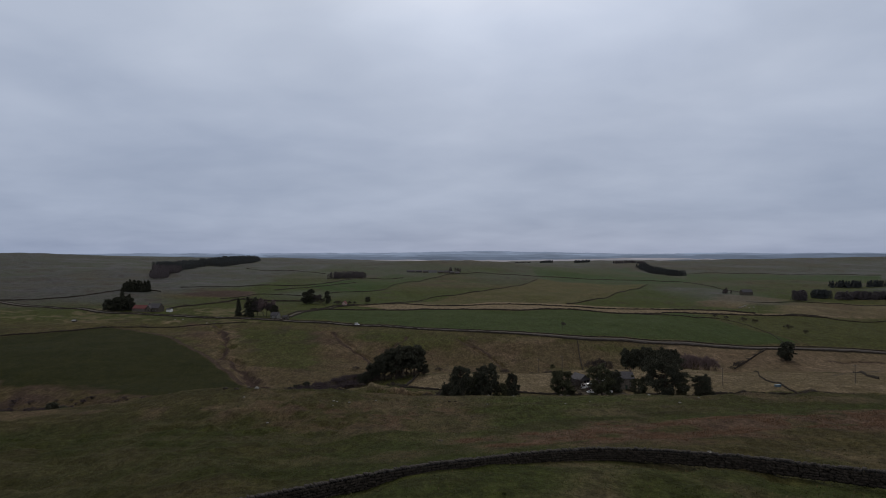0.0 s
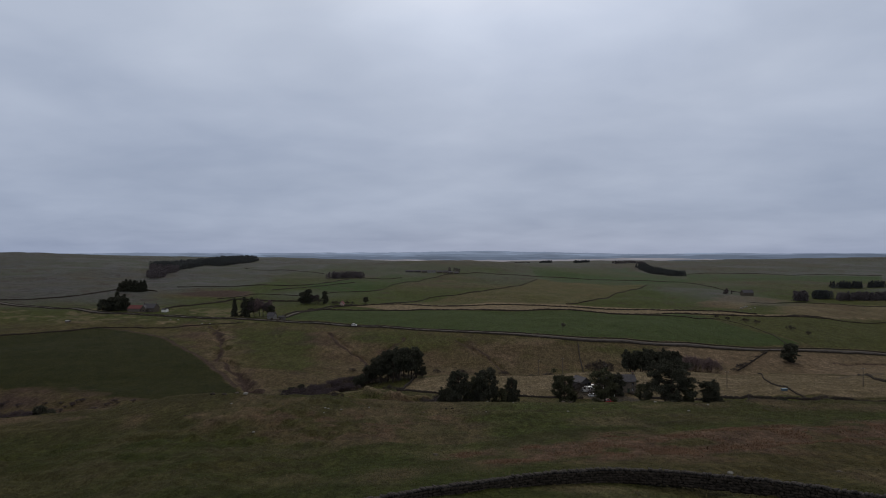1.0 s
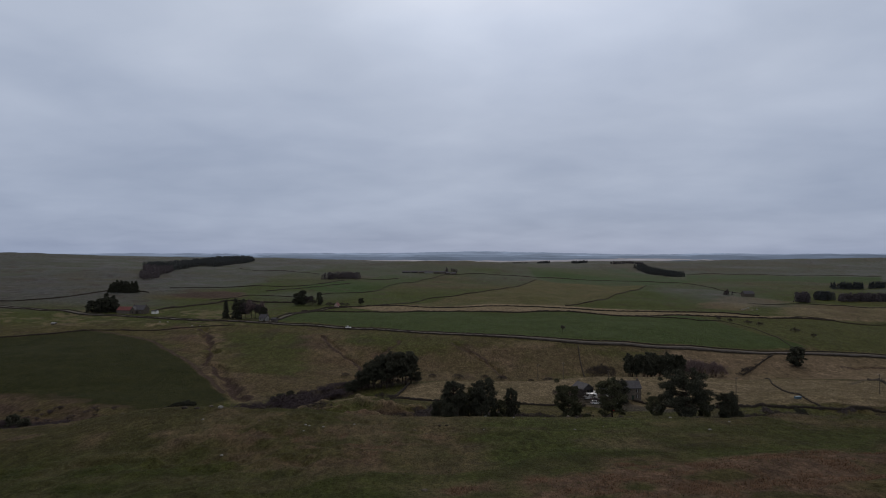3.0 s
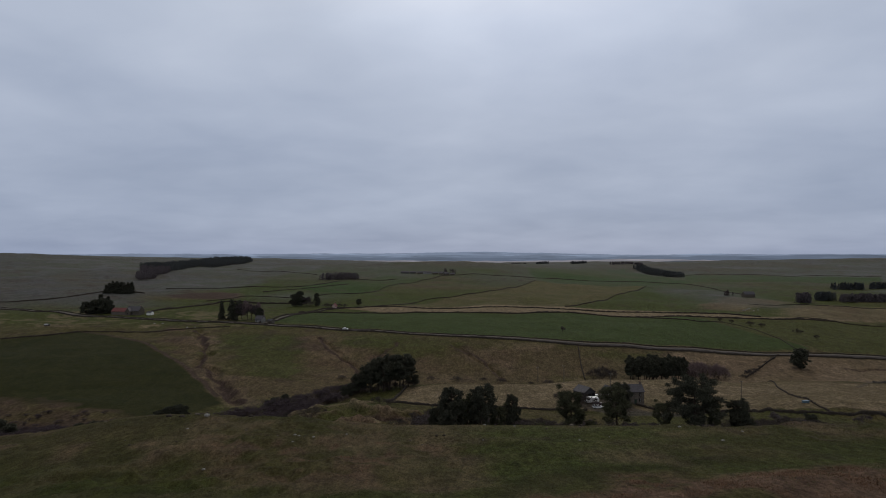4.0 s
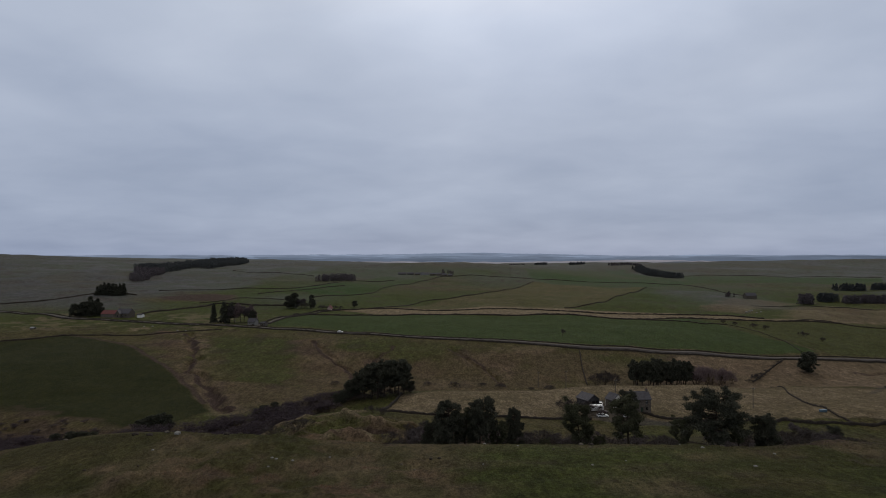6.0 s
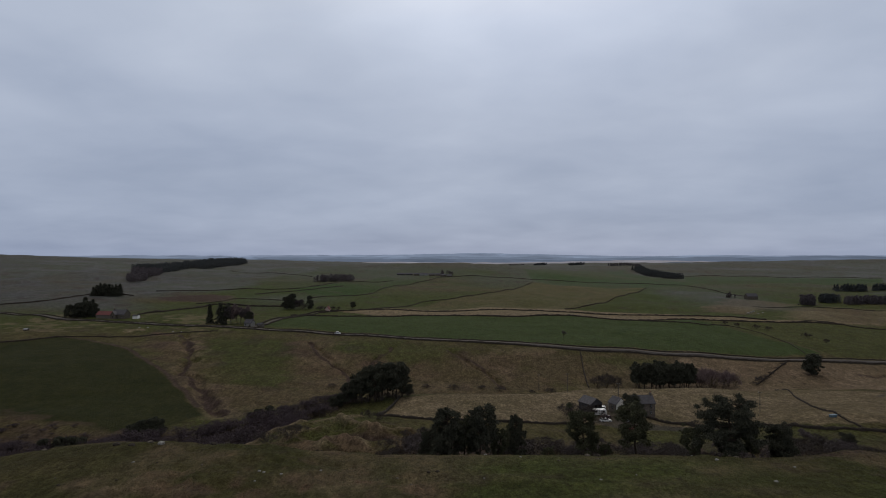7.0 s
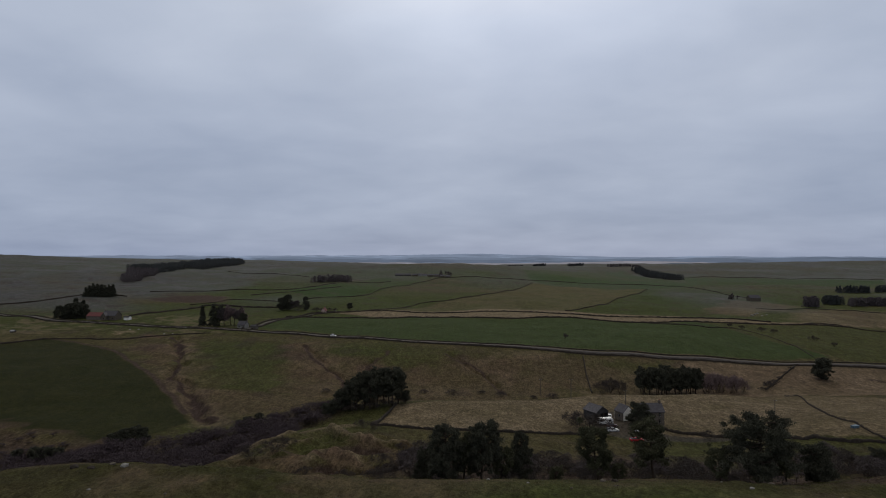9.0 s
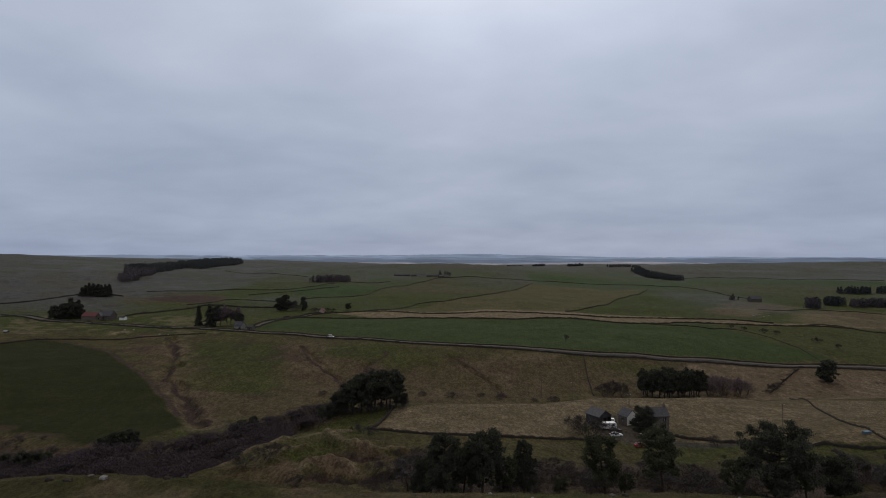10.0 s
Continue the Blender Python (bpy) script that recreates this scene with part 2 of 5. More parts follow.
# Cross-sections of the land, fanned out from the hilltop: bearing (across per ahead), then distance and height.
SECTIONS = {
    -0.72: [(-400, 45), (0, 46), (60, 38), (100, 31), (140, 26), (168, 20.2), (190, 12), (215, 1), (245, -8), (285, -9), (320, -4), (400, 2),
            (500, 4), (620, 6), (800, 14), (1000, 22), (1300, 36), (1700, 50), (2200, 63), (2700, 58), (5000, 20)],
    -0.35: [(-400, 48), (0, 50), (60, 41), (100, 33.5), (122, 30.3), (158, 29.4), (172, 22), (190, 12), (212, 3), (240, -6), (280, -10),
            (330, -9.5), (411, -3), (500, 2), (600, 4), (708, 4), (800, 9), (1000, 14), (1400, 26), (2100, 39), (2600, 42), (5000, 20)],
    0.0: [(-400, 50), (0, 50), (40, 46), (68, 41.2), (93, 36), (116, 31.8), (144, 29.7), (154, 28.3), (163, 25), (173, 20.5), (188, 15.5), (205, 13),
          (237, 8), (264, 4), (300, 1), (325, -0.5), (350, -6), (375, -12), (400, -12), (430, -7), (460, 0), (490, 3.3), (560, 4), (700, 3),
          (900, 6), (1100, 9), (1350, 17), (1700, 36), (2100, 31), (3000, 10), (5000, 8)],
    0.35: [(-400, 52), (0, 52), (60, 43), (71, 41.2), (100, 36), (124, 32.8), (136, 31.5), (147, 29.8), (157, 26.6), (169, 21), (188, 15), (215, 8), (250, 2),
           (280, 0.3), (300, 0.6), (338, 0.6), (352, -3), (375, -11), (402, -13), (430, -10), (455, -5), (490, -1), (600, 2), (800, 3), (1120, 5),
           (1650, 5), (2000, 19), (2300, 29), (2700, 26), (5000, 10)],
    0.52: [(-400, 52), (0, 51.6), (60, 43.2), (100, 36.7), (130, 32.5), (147, 30.1), (160, 26.1), (173, 20.7), (188, 15.8), (205, 12.8), (222, 10.8), (240, 9.6),
           (255, 9.2), (270, 7.3), (296, 3.2), (330, -1.2), (360, -4.8), (382, -10), (402, -13.1), (430, -12.2), (460, -8.1), (490, -5), (520, -3.4), (700, -0.3),
           (900, 1.2), (1120, 4.3), (1600, 7.2), (2000, 19.6), (2300, 29), (2700, 32.8), (5000, 18.8)],
    0.72: [(-400, 52), (0, 51), (50, 44.8), (100, 37.5), (130, 33), (150, 29.8), (163, 26.2), (178, 20), (200, 13.5), (222, 10.6), (240, 9.4), (260, 8.2), (300, 2.4), (336, -1.2),
           (360, -7), (400, -13), (430, -15), (470, -12), (520, -8), (700, -4), (900, -2), (1100, 3), (1600, 10), (2200, 26), (2900, 44), (5000, 30)],
}


def section(knots, y):
    """A smooth curve through the knots of a section, with no overshoot."""
    ky, kz = np.array(knots, float).T
    slope = np.diff(kz) / np.diff(ky)
    m = np.r_[slope[0], np.where(slope[1:] * slope[:-1] > 0, 2 * slope[1:] * slope[:-1] / (slope[1:] + slope[:-1] + 1e-12), 0), slope[-1]]
    k = np.clip(np.searchsorted(ky, y) - 1, 0, len(ky) - 2)
    w = ky[k + 1] - ky[k]
    s = np.clip((y - ky[k]) / w, 0, 1)
    return ((1 + 2 * s) * (1 - s) ** 2 * kz[k] + s * (1 - s) ** 2 * w * m[k] + s * s * (3 - 2 * s) * kz[k + 1] + s * s * (s - 1) * w * m[k + 1])


def gap_to(x, y, way):
    """The distance in plan from each place to a line of corners."""
    best = np.full(np.shape(x), 1e9)
    for (ax, ay), (bx, by) in zip(way, way[1:]):
        t = np.clip(((x - ax) * (bx - ax) + (y - ay) * (by - ay)) / ((bx - ax) ** 2 + (by - ay) ** 2), 0, 1)
        best = np.minimum(best, np.hypot(x - ax - t * (bx - ax), y - ay - t * (by - ay)))
    return best


BANKS = (([(-32, 250), (-26, 240), (-21, 233), (-16, 227), (-8, 228)], 2.6, 2.2), ([(-30, 222), (-24, 218), (-19, 212)], 1.6, 1.6), ([(-33, 206), (-31, 212), (-30, 220)], 1.5, 1.5),
         ([(-46, 226), (-42, 232), (-36, 236)], 1.2, 1.8), ([(-60, 226), (-50, 236), (-38, 252), (-28, 264)], 1.0, 3.0), ([(-26, 208), (-15, 203), (-8, 206)], -2.4, 2.6), ([(-24, 226), (-17, 221), (-12, 221)], -1.4, 2.0))
GULLY = [(-196, 512), (-179, 482), (-164, 451), (-153, 418), (-147, 401), (-127, 373), (-112, 346), (-99, 325)]

PALE_GROUND = ([(-248, 526), (-233, 527), (-241, 540), (-254, 537)], [(-316, 517), (-300, 517), (-300, 521), (-316, 521)])
RED_EARTH = [(-220, 513), (-203, 512), (-211, 524), (-225, 524)]
RILLS = ([(-92, 482), (-80, 455), (-66, 431), (-54, 412), (-48, 396)], [(8, 462), (26, 431), (40, 393)], [(-30, 470), (-42, 440), (-46, 418)],
         [(150, 440), (160, 420), (166, 404)], [(270, 430), (290, 440), (320, 436)])


def height(x, y, fine=True):
    """The ground's height at places of the plan."""
    x, y = np.asarray(x, float), np.asarray(y, float)
    u = x / np.maximum(y, 60)
    stations = sorted(SECTIONS)
    z = section(SECTIONS[stations[0]], y)
    for a, b in zip(stations, stations[1:]):
        z = z + smooth(a, b, u) * (section(SECTIONS[b], y) - section(SECTIONS[a], y))
    far = smooth(150, 900, y)
    z = z + (0.5 + 3.0 * far) * value_noise(x, y, 60, 3) * smooth(40, 90, y) * 0.8
    z = z + 4.0 * smooth(700, 2000, y) * value_noise(x, y, 320, 5)
    z = z + 7.0 * np.exp(-(((x - 40) / 230) ** 2 + ((y - 1640) / 330) ** 2))
    # A hummocky grass spur stands out beyond the crest, above the stream.
    z = z + smooth(-74, -46, x - 0.25 * (y - 235)) * (1 - smooth(258, 296, y)) * smooth(178, 215, y) * np.maximum(0, 9.5 - 0.085 * (y - 225) - z) * (1 - smooth(-25, 0, x))
    for bank, rise, wide in BANKS:
        z = z + rise * np.exp(-((gap_to(x + 1.5 * value_noise(x, y, 6, 19), y, bank) / wide) ** 2))
    # The side gully has cut into the far slope.
    z = z - 2.4 * (1 - smooth(0.6, 5.0, gap_to(x + 4 * value_noise(x, y, 14, 12), y + 4 * value_noise(x, y, 14, 13), GULLY)))
    for rill in RILLS:
        z = z - 1.3 * (1 - smooth(0.3, 2.4, gap_to(x + 3 * value_noise(x, y, 9, 12), y + 3 * value_noise(x, y, 9, 13), rill)))
    if fine:
        z = z + (np.exp(-(((x + 26) / 30) ** 2 + ((y - 226) / 24) ** 2))) * (4.2 * (0.5 - np.abs(value_noise(x + 0.5 * y, y, 15, 14))) + 1.6 * (0.5 - np.abs(value_noise(x, y, 6, 18))) + 0.4 * value_noise(x, y, 2.5, 15))
        hill = 1 - smooth(240, 280, y)
        rough = hill * (0.35 + 0.65 * smooth(-0.2, 0.5, value_noise(x, y, 35, 6)))
        z = z + rough * (0.65 * value_noise(x, y, 11, 7) + 0.44 * value_noise(x, y, 4.3, 8) + 0.30 * value_noise(x, y, 1.9, 9) + 0.13 * value_noise(x, y, 1.05, 20))
        z = z + hill * 0.36 * np.sin(z * 2.1 + 2.5 * value_noise(x, y, 30, 16)) * smooth(-0.3, 0.6, value_noise(x, y, 22, 17))
        z = z + (1 - hill) * (0.5 * value_noise(x, y, 26, 10) + 0.22 * value_noise(x, y, 8, 11)) * (1 - smooth(600, 1500, y))
    return z


# ---- building blocks ----
def part(name, bm, mat, parent=None, label="", kind=""):
    """One mesh object out of a bmesh, under its thing or part."""
    me = bpy.data.meshes.new(name)
    bm.to_mesh(me)
    bm.free()
    me.materials.append(mat)
    ob = new(name, me)
    ob.parent = parent
    return tagged(ob, label, kind=kind)


def raw(name, verts, faces, mat, parent=None, label="", kind="", even=False):
    """One mesh object out of plain arrays; faces all have the same number of corners."""
    verts, faces = np.asarray(verts, np.float32), np.asarray(faces, np.int32)
    me = bpy.data.meshes.new(name)
    n = faces.shape[1]
    me.vertices.add(len(verts))
    me.vertices.foreach_set("co", verts.ravel())
    me.loops.add(faces.size)
    me.loops.foreach_set("vertex_index", faces.ravel())
    me.polygons.add(len(faces))
    me.polygons.foreach_set("loop_start", np.arange(0, faces.size, n, dtype=np.int32))
    if even:
        me.polygons.foreach_set("use_smooth", np.ones(len(faces), bool))
    me.update(calc_edges=True)
    me.materials.append(mat)
    ob = new(name, me)
    ob.parent = parent
    return tagged(ob, label, kind=kind)


def thing(name, label, category, x, y, turn=0.0, z=None, group="", kind=""):
    """An empty at a thing's base, on the ground."""
    ob = new(name)
    ob.matrix_basis = pose(x, y, float(height(x, y)) if z is None else z, 0, 0, turn)
    return tagged(ob, label, category, group, kind)


def box(bm, x0, y0, z0, x1, y1, z1, bevel=0.0):
    geo = bmesh.ops.create_cube(bm, size=1.0, matrix=Matrix.LocRotScale(((x0 + x1) / 2, (y0 + y1) / 2, (z0 + z1) / 2), None, (x1 - x0, y1 - y0, z1 - z0)))
    if bevel:
        edges = list({e for v in geo["verts"] for e in v.link_edges})
        bmesh.ops.bevel(bm, geom=edges, offset=bevel, segments=2, affect="EDGES", profile=0.6)
    return bm


def boxed(*args, bevel=0.0):
    return box(bmesh.new(), *args, bevel=bevel)


def prism(points, y0, y1):
    """A solid from an outline in x and z, from y0 to y1."""
    bm = bmesh.new()
    a = [bm.verts.new((x, y0, z)) for x, z in points]
    b = [bm.verts.new((x, y1, z)) for x, z in points]
    bm.faces.new(a)
    bm.faces.new(b[::-1])
    for k in range(len(points)):
        j = (k + 1) % len(points)
        bm.faces.new((a[k], b[k], b[j], a[j]))
    bmesh.ops.recalc_face_normals(bm, faces=bm.faces[:])
    return bm


def tube(rng, spots, radii, sides=6):
    """Verts and quads of a tapered bent rod through the spots."""
    verts, faces = [], []
    for k, (p, r) in enumerate(zip(spots, radii)):
        ahead = np.subtract(spots[min(k + 1, len(spots) - 1)], spots[max(k - 1, 0)])
        ahead = ahead / (np.linalg.norm(ahead) + 1e-9)
        side = np.cross(ahead, (0.31, 0.95, 0.05))
        side = side / (np.linalg.norm(side) + 1e-9)
        over = np.cross(side, ahead)
        for s in range(sides):
            a = 2 * math.pi * s / sides
            verts.append(np.asarray(p) + r * (1 + 0.12 * rng.standard_normal()) * (math.cos(a) * side + math.sin(a) * over))
    for k in range(len(spots) - 1):
        for s in range(sides):
            n = (s + 1) % sides
            faces.append((k * sides + s, k * sides + n, (k + 1) * sides + n, (k + 1) * sides + s))
    return verts, faces


class Heap:
    """Collects verts and quads of many small pieces into one mesh."""

    def __init__(self):
        self.v, self.f, self.n = [], [], 0

    def put(self, verts, faces):
        self.v.append(np.asarray(verts, float).reshape(-1, 3))
        self.f.append(np.asarray(faces, int) + self.n)
        self.n += len(self.v[-1])

    def mesh(self, name, mat, parent=None, label="", kind=""):
        return raw(name, np.concatenate(self.v), np.concatenate(self.f), mat, parent, label, kind)


def leaves(rng, centres, size, flat=0.0, long=1.6):
    """Small bent quads, one at each centre, turned at random."""
    n = len(centres)
    a, b = rng.standard_normal((n, 3)), rng.standard_normal((n, 3))
    a[:, 2] *= 1 - flat
    b[:, 2] *= 1 - flat
    a /= np.linalg.norm(a, axis=1)[:, None] + 1e-9
    b -= (a * b).sum(1)[:, None] * a
    b /= np.linalg.norm(b, axis=1)[:, None] + 1e-9
    s = size * rng.uniform(0.6, 1.3, (n, 1))
    c = np.asarray(centres)
    tilt = np.cross(a, b) * s * 0.25
    v = np.stack([c - a * s * long * 0.5, c - b * s * 0.5 + tilt, c + a * s * long * 0.5, c + b * s * 0.5 + tilt], 1).reshape(-1, 3)
    return v, np.arange(4 * n).reshape(-1, 4)


def ball(rng, n, centre, radii, hollow=0.55):
    """Places spread through an egg, with a ragged skin."""
    d = rng.standard_normal((n, 3))
    d /= np.linalg.norm(d, axis=1)[:, None]
    return np.asarray(centre) + d * (hollow + (1 - hollow) * rng.random((n, 1)) ** 0.6) * np.exp(0.22 * rng.standard_normal((n, 1))) * np.asarray(radii)


def limb_path(rng, start, end, steps=4, wobble=0.06):
    start, end = np.asarray(start, float), np.asarray(end, float)
    far = np.linalg.norm(end - start)
    out = [start + (end - start) * k / steps + (rng.standard_normal(3) * wobble * far if 0 < k else 0) for k in range(steps + 1)]
    return out


# ---- trees: each kind is 10 m high as built ----
def pine(seed, mat, spread=3.2, bare=0.3, clumps=26, leaf=0.13, lean=0.0, thick=1.0, pad=0.62):
    """An old pine: a bent trunk, limbs and a lumpy crown of needle clumps."""
    rng = np.random.default_rng(seed)
    ob = new("pine_tree")
    wood, crown = Heap(), Heap()
    top = np.array([lean + rng.normal(0, 0.5), rng.normal(0, 0.5), 9.4])
    stem = limb_path(rng, (0, 0, -0.4), top, 6, 0.012)
    wood.put(*tube(rng, stem, np.linspace(0.30, 0.06, 7), 7))
    crown.put(*leaves(rng, ball(rng, int(260 * thick), top + (0, 0, 0.1), (0.9, 0.9, 0.6)), leaf, 0.0, 3.2))
    for k in range(clumps):
        h = bare + (0.97 - bare) * ((k + rng.random()) / clumps)
        base = np.array([np.interp(h * 9.4, [p[2] for p in stem], [p[i] for p in stem]) for i in range(3)])
        reach = spread * (0.55 + 0.6 * rng.random()) * math.sqrt(max(0.06, 1 - ((h - bare - 0.2) / (1.02 - bare)) ** 2)) * (0.75 if h < bare + 0.1 else 1)
        a = 2.4 * k + rng.normal(0, 0.5)
        end = base + np.array([math.cos(a) * reach, math.sin(a) * reach, rng.uniform(0.1, 1.0)])
        wood.put(*tube(rng, limb_path(rng, base, end, 3, 0.05), np.linspace(0.10, 0.025, 4), 4))
        size = rng.uniform(0.45, 1.05) * (0.5 + spread / 6)
        crown.put(*leaves(rng, ball(rng, int(430 * size * thick), end, (size * 1.25, size * 1.25, size * pad), 0.25), leaf, 0.0, 3.2))
        for s in rng.uniform(0.45, 1.25, 3):
            spot = base + s * (end - base) + rng.standard_normal(3) * 0.5 * size + (0, 0, 0.25)
            r = size * rng.uniform(0.3, 0.7)
            crown.put(*leaves(rng, ball(rng, int(210 * size * thick), spot, (r * 1.4, r * 1.4, r * 0.8), 0.25), leaf, 0.0, 3.2))
    wood.mesh("trunk", BARK, ob)
    crown.mesh("crown", mat, ob)
    return ob


def spruce(seed, mat, spread=2.1, leaf=0.36):
    """A spruce or fir: whorls of drooping boughs on a straight stem."""
    rng = np.random.default_rng(seed)
    ob = new("spruce_tree")
    wood, crown = Heap(), Heap()
    wood.put(*tube(rng, limb_path(rng, (0, 0, -0.4), (0, 0, 9.8), 5, 0.004), np.linspace(0.26, 0.03, 6), 6))
    for z in np.arange(0.9, 9.7, 0.42):
        reach = spread * (1 - z / 10.1) ** 0.8 + 0.15
        for a in rng.random(6 if z < 7 else 4) * 2 * math.pi:
            r = reach * rng.uniform(0.6, 1.12)
            end = np.array([math.cos(a) * r, math.sin(a) * r, z - 0.25 * r + rng.normal(0, 0.15)])
            wood.put(*tube(rng, [(0, 0, z), end], (0.05, 0.015), 3))
            k = int(10 + 22 * r)
            line = rng.random((k, 1)) ** 0.7
            spots = np.array([0, 0, z]) * (1 - line) + end * line + rng.standard_normal((k, 3)) * (0.22, 0.22, 0.13)
            crown.put(*leaves(rng, spots, leaf, 0.3))
    wood.mesh("trunk", BARK, ob)
    crown.mesh("crown", mat, ob)
    return ob


def bare_tree(seed, mat, spread=3.4, stems=1, depth=4, twig_wide=1.0, lean=0.5, apart=0.9):
    """A leafless tree or bush: forking limbs that end in a haze of twigs."""
    rng = np.random.default_rng(seed)
    ob = new("bare_tree" if stems == 1 else "bare_shrub")
    wood, twig = Heap(), Heap()

    def grow(start, way, length, radius, level):
        end = start + way * length
        wood.put(*tube(rng, limb_path(rng, start, end, 2, 0.05), (radius, radius * 0.8, radius * 0.62), 5 if level < 2 else 3))
        if level >= depth:
            k = 6
            dirs = way + rng.standard_normal((k, 3)) * 0.75
            dirs /= np.linalg.norm(dirs, axis=1)[:, None]
            mid = end + dirs * 0.35
            twig.put(*leaves(rng, mid, 0.095 * twig_wide, 0.0, 9.0 / twig_wide**0.7))
            twig.put(*leaves(rng, end + dirs * 0.8, 0.07 * twig_wide, 0.0, 10.0 / twig_wide**0.7))
            return
        for _ in range(3 if level else 4):
            d = way * 0.9 + rng.standard_normal(3) * (0.55, 0.55, 0.35) * (spread / 3.4) + (0, 0, 0.18)
            d /= np.linalg.norm(d)
            grow(start + way * length * rng.uniform(0.55, 1.0), d, length * rng.uniform(0.6, 0.8), radius * 0.55, level + 1)

    for _ in range(stems):
        tilt = np.array([rng.normal(0, 0.1 if stems == 1 else lean), rng.normal(0, 0.1 if stems == 1 else lean), 1.0])
        tilt /= np.linalg.norm(tilt)
        spot = np.array([rng.normal(0, apart), rng.normal(0, apart), -0.3]) if stems > 1 else np.array([0, 0, -0.3])
        grow(spot, tilt, 3.3 if stems == 1 else 2.9, 0.2 if stems == 1 else 0.1, 0 if stems == 1 else 1)
    wood.mesh("trunk", BARK, ob)
    twig.mesh("crown", mat, ob, "leafless twig crown")
    return ob


KINDS, BUILT = {}, {}


def plant(kind, x, y, tall, wide, label, category="tree", group="", turn=None, sink=0.0):
    """A tree of that kind, so tall, and so wide against its height as built."""
    if kind not in BUILT:
        BUILT[kind] = [KINDS[kind](), False]
    ob, used = BUILT[kind]
    s = tall / 10.0
    rng = random.Random(int(x * 31 + y * 17))
    a = rng.uniform(0, 360) if turn is None else turn
    m = pose(x, y, float(height(x, y)) - sink, 0, 0, a) @ Matrix.Diagonal((s * wide, s * wide, s, 1))
    if used:
        back = Matrix.Diagonal((*[1 / v for v in ob.scale], 1))
        ob = copy_thing(ob, m @ back)
    else:
        BUILT[kind][1] = True
        ob.matrix_basis = m
    return tagged(ob, label, category, group)


def massed(name, label, category, spots):
    """Many plants too dense to tell apart, as one thing with one mesh a part; spots are kind, place, height, width."""
    rng = random.Random(3)
    ob = tagged(new(name), label, category, kind="stuff")
    heaps = {}
    for kind, x, y, tall, wide in spots:
        if kind not in BUILT:
            BUILT[kind] = [KINDS[kind](), False]
        a, s = rng.uniform(0, 2 * math.pi), tall / 10.0
        turn = np.array([(math.cos(a), -math.sin(a), 0), (math.sin(a), math.cos(a), 0), (0, 0, 1)])
        for piece in BUILT[kind][0].children:
            me = piece.data
            v, f = np.empty(len(me.vertices) * 3), np.empty(len(me.loops), np.int32)
            me.vertices.foreach_get("co", v)
            me.loops.foreach_get("vertex_index", f)
            v = (v.reshape(-1, 3) * (s * wide, s * wide, s)) @ turn.T + (x, y, float(height(x, y)))
            heaps.setdefault(piece.name.split(".")[0], [Heap(), me.materials[0]])[0].put(v, f.reshape(-1, 4))
    for piece, (heap, mat) in heaps.items():
        heap.mesh(piece, mat, ob, kind="stuff")
    return ob


KINDS.update({
    "pine_a": lambda: pine(11, NEEDLES, 3.4, 0.2, 40),
    "pine_b": lambda: pine(12, NEEDLES, 3.1, 0.08, 46),
    "pine_c": lambda: pine(13, NEEDLES_OLIVE, 3.1, 0.22, 34, lean=0.8),
    "pine_tall": lambda: pine(14, NEEDLES, 2.3, 0.22, 30, 0.28, 0.0, 0.3),
    "pine_tall_b": lambda: pine(15, NEEDLES, 2.1, 0.2, 30, 0.28, 0.0, 0.3),
    "pine_wide": lambda: pine(16, NEEDLES, 5.3, 0.16, 50, 0.13, -0.5, 0.75, 0.42),
    "pine_bush": lambda: pine(17, NEEDLES, 3.2, 0.03, 44, 0.26, 0.0, 0.28),
    "pine_far": lambda: pine(18, NEEDLES, 3.3, 0.15, 34, 0.28, 0.0, 0.3),
    "pine_near_bush": lambda: pine(19, NEEDLES, 3.2, 0.03, 50),
    "spruce_a": lambda: spruce(21, NEEDLES),
    "spruce_b": lambda: spruce(22, NEEDLES, 2.6),
    "bare_a": lambda: bare_tree(31, TWIGS),
    "bare_full": lambda: bare_tree(35, TWIGS_RED, 3.8, 1, 5, 1.6),
    "bare_full_b": lambda: bare_tree(36, TWIGS, 3.8, 1, 5, 1.6),
    "thicket_a": lambda: bare_tree(37, TWIGS_PURPLE, 2.6, 13, 3, 1.1, 0.42, 0.9),
    "thicket_b": lambda: bare_tree(38, TWIGS_PURPLE, 2.8, 14, 3, 1.05, 0.45, 0.9),
    "thicket_c": lambda: bare_tree(39, TWIGS_PURPLE, 2.4, 10, 3, 1.05, 0.35, 0.8),
    "pine_grove": lambda: pine(41, NEEDLES, 3.0, 0.28, 32, 0.18, 0.4, 0.5),
    "pine_grove_b": lambda: pine(42, NEEDLES, 2.8, 0.24, 32, 0.18, -0.5, 0.5),
    "pine_open": lambda: pine(43, NEEDLES_OLIVE, 2.9, 0.3, 30, 0.13, 0.6, 0.6),
    "shrub_a": lambda: bare_tree(33, TWIGS_DARK, 3.6, 7),
    "shrub_b": lambda: bare_tree(34, TWIGS_DARK, 4.0, 8),
    "shrub_red": lambda: bare_tree(34, TWIGS_RED, 4.0, 8),
})


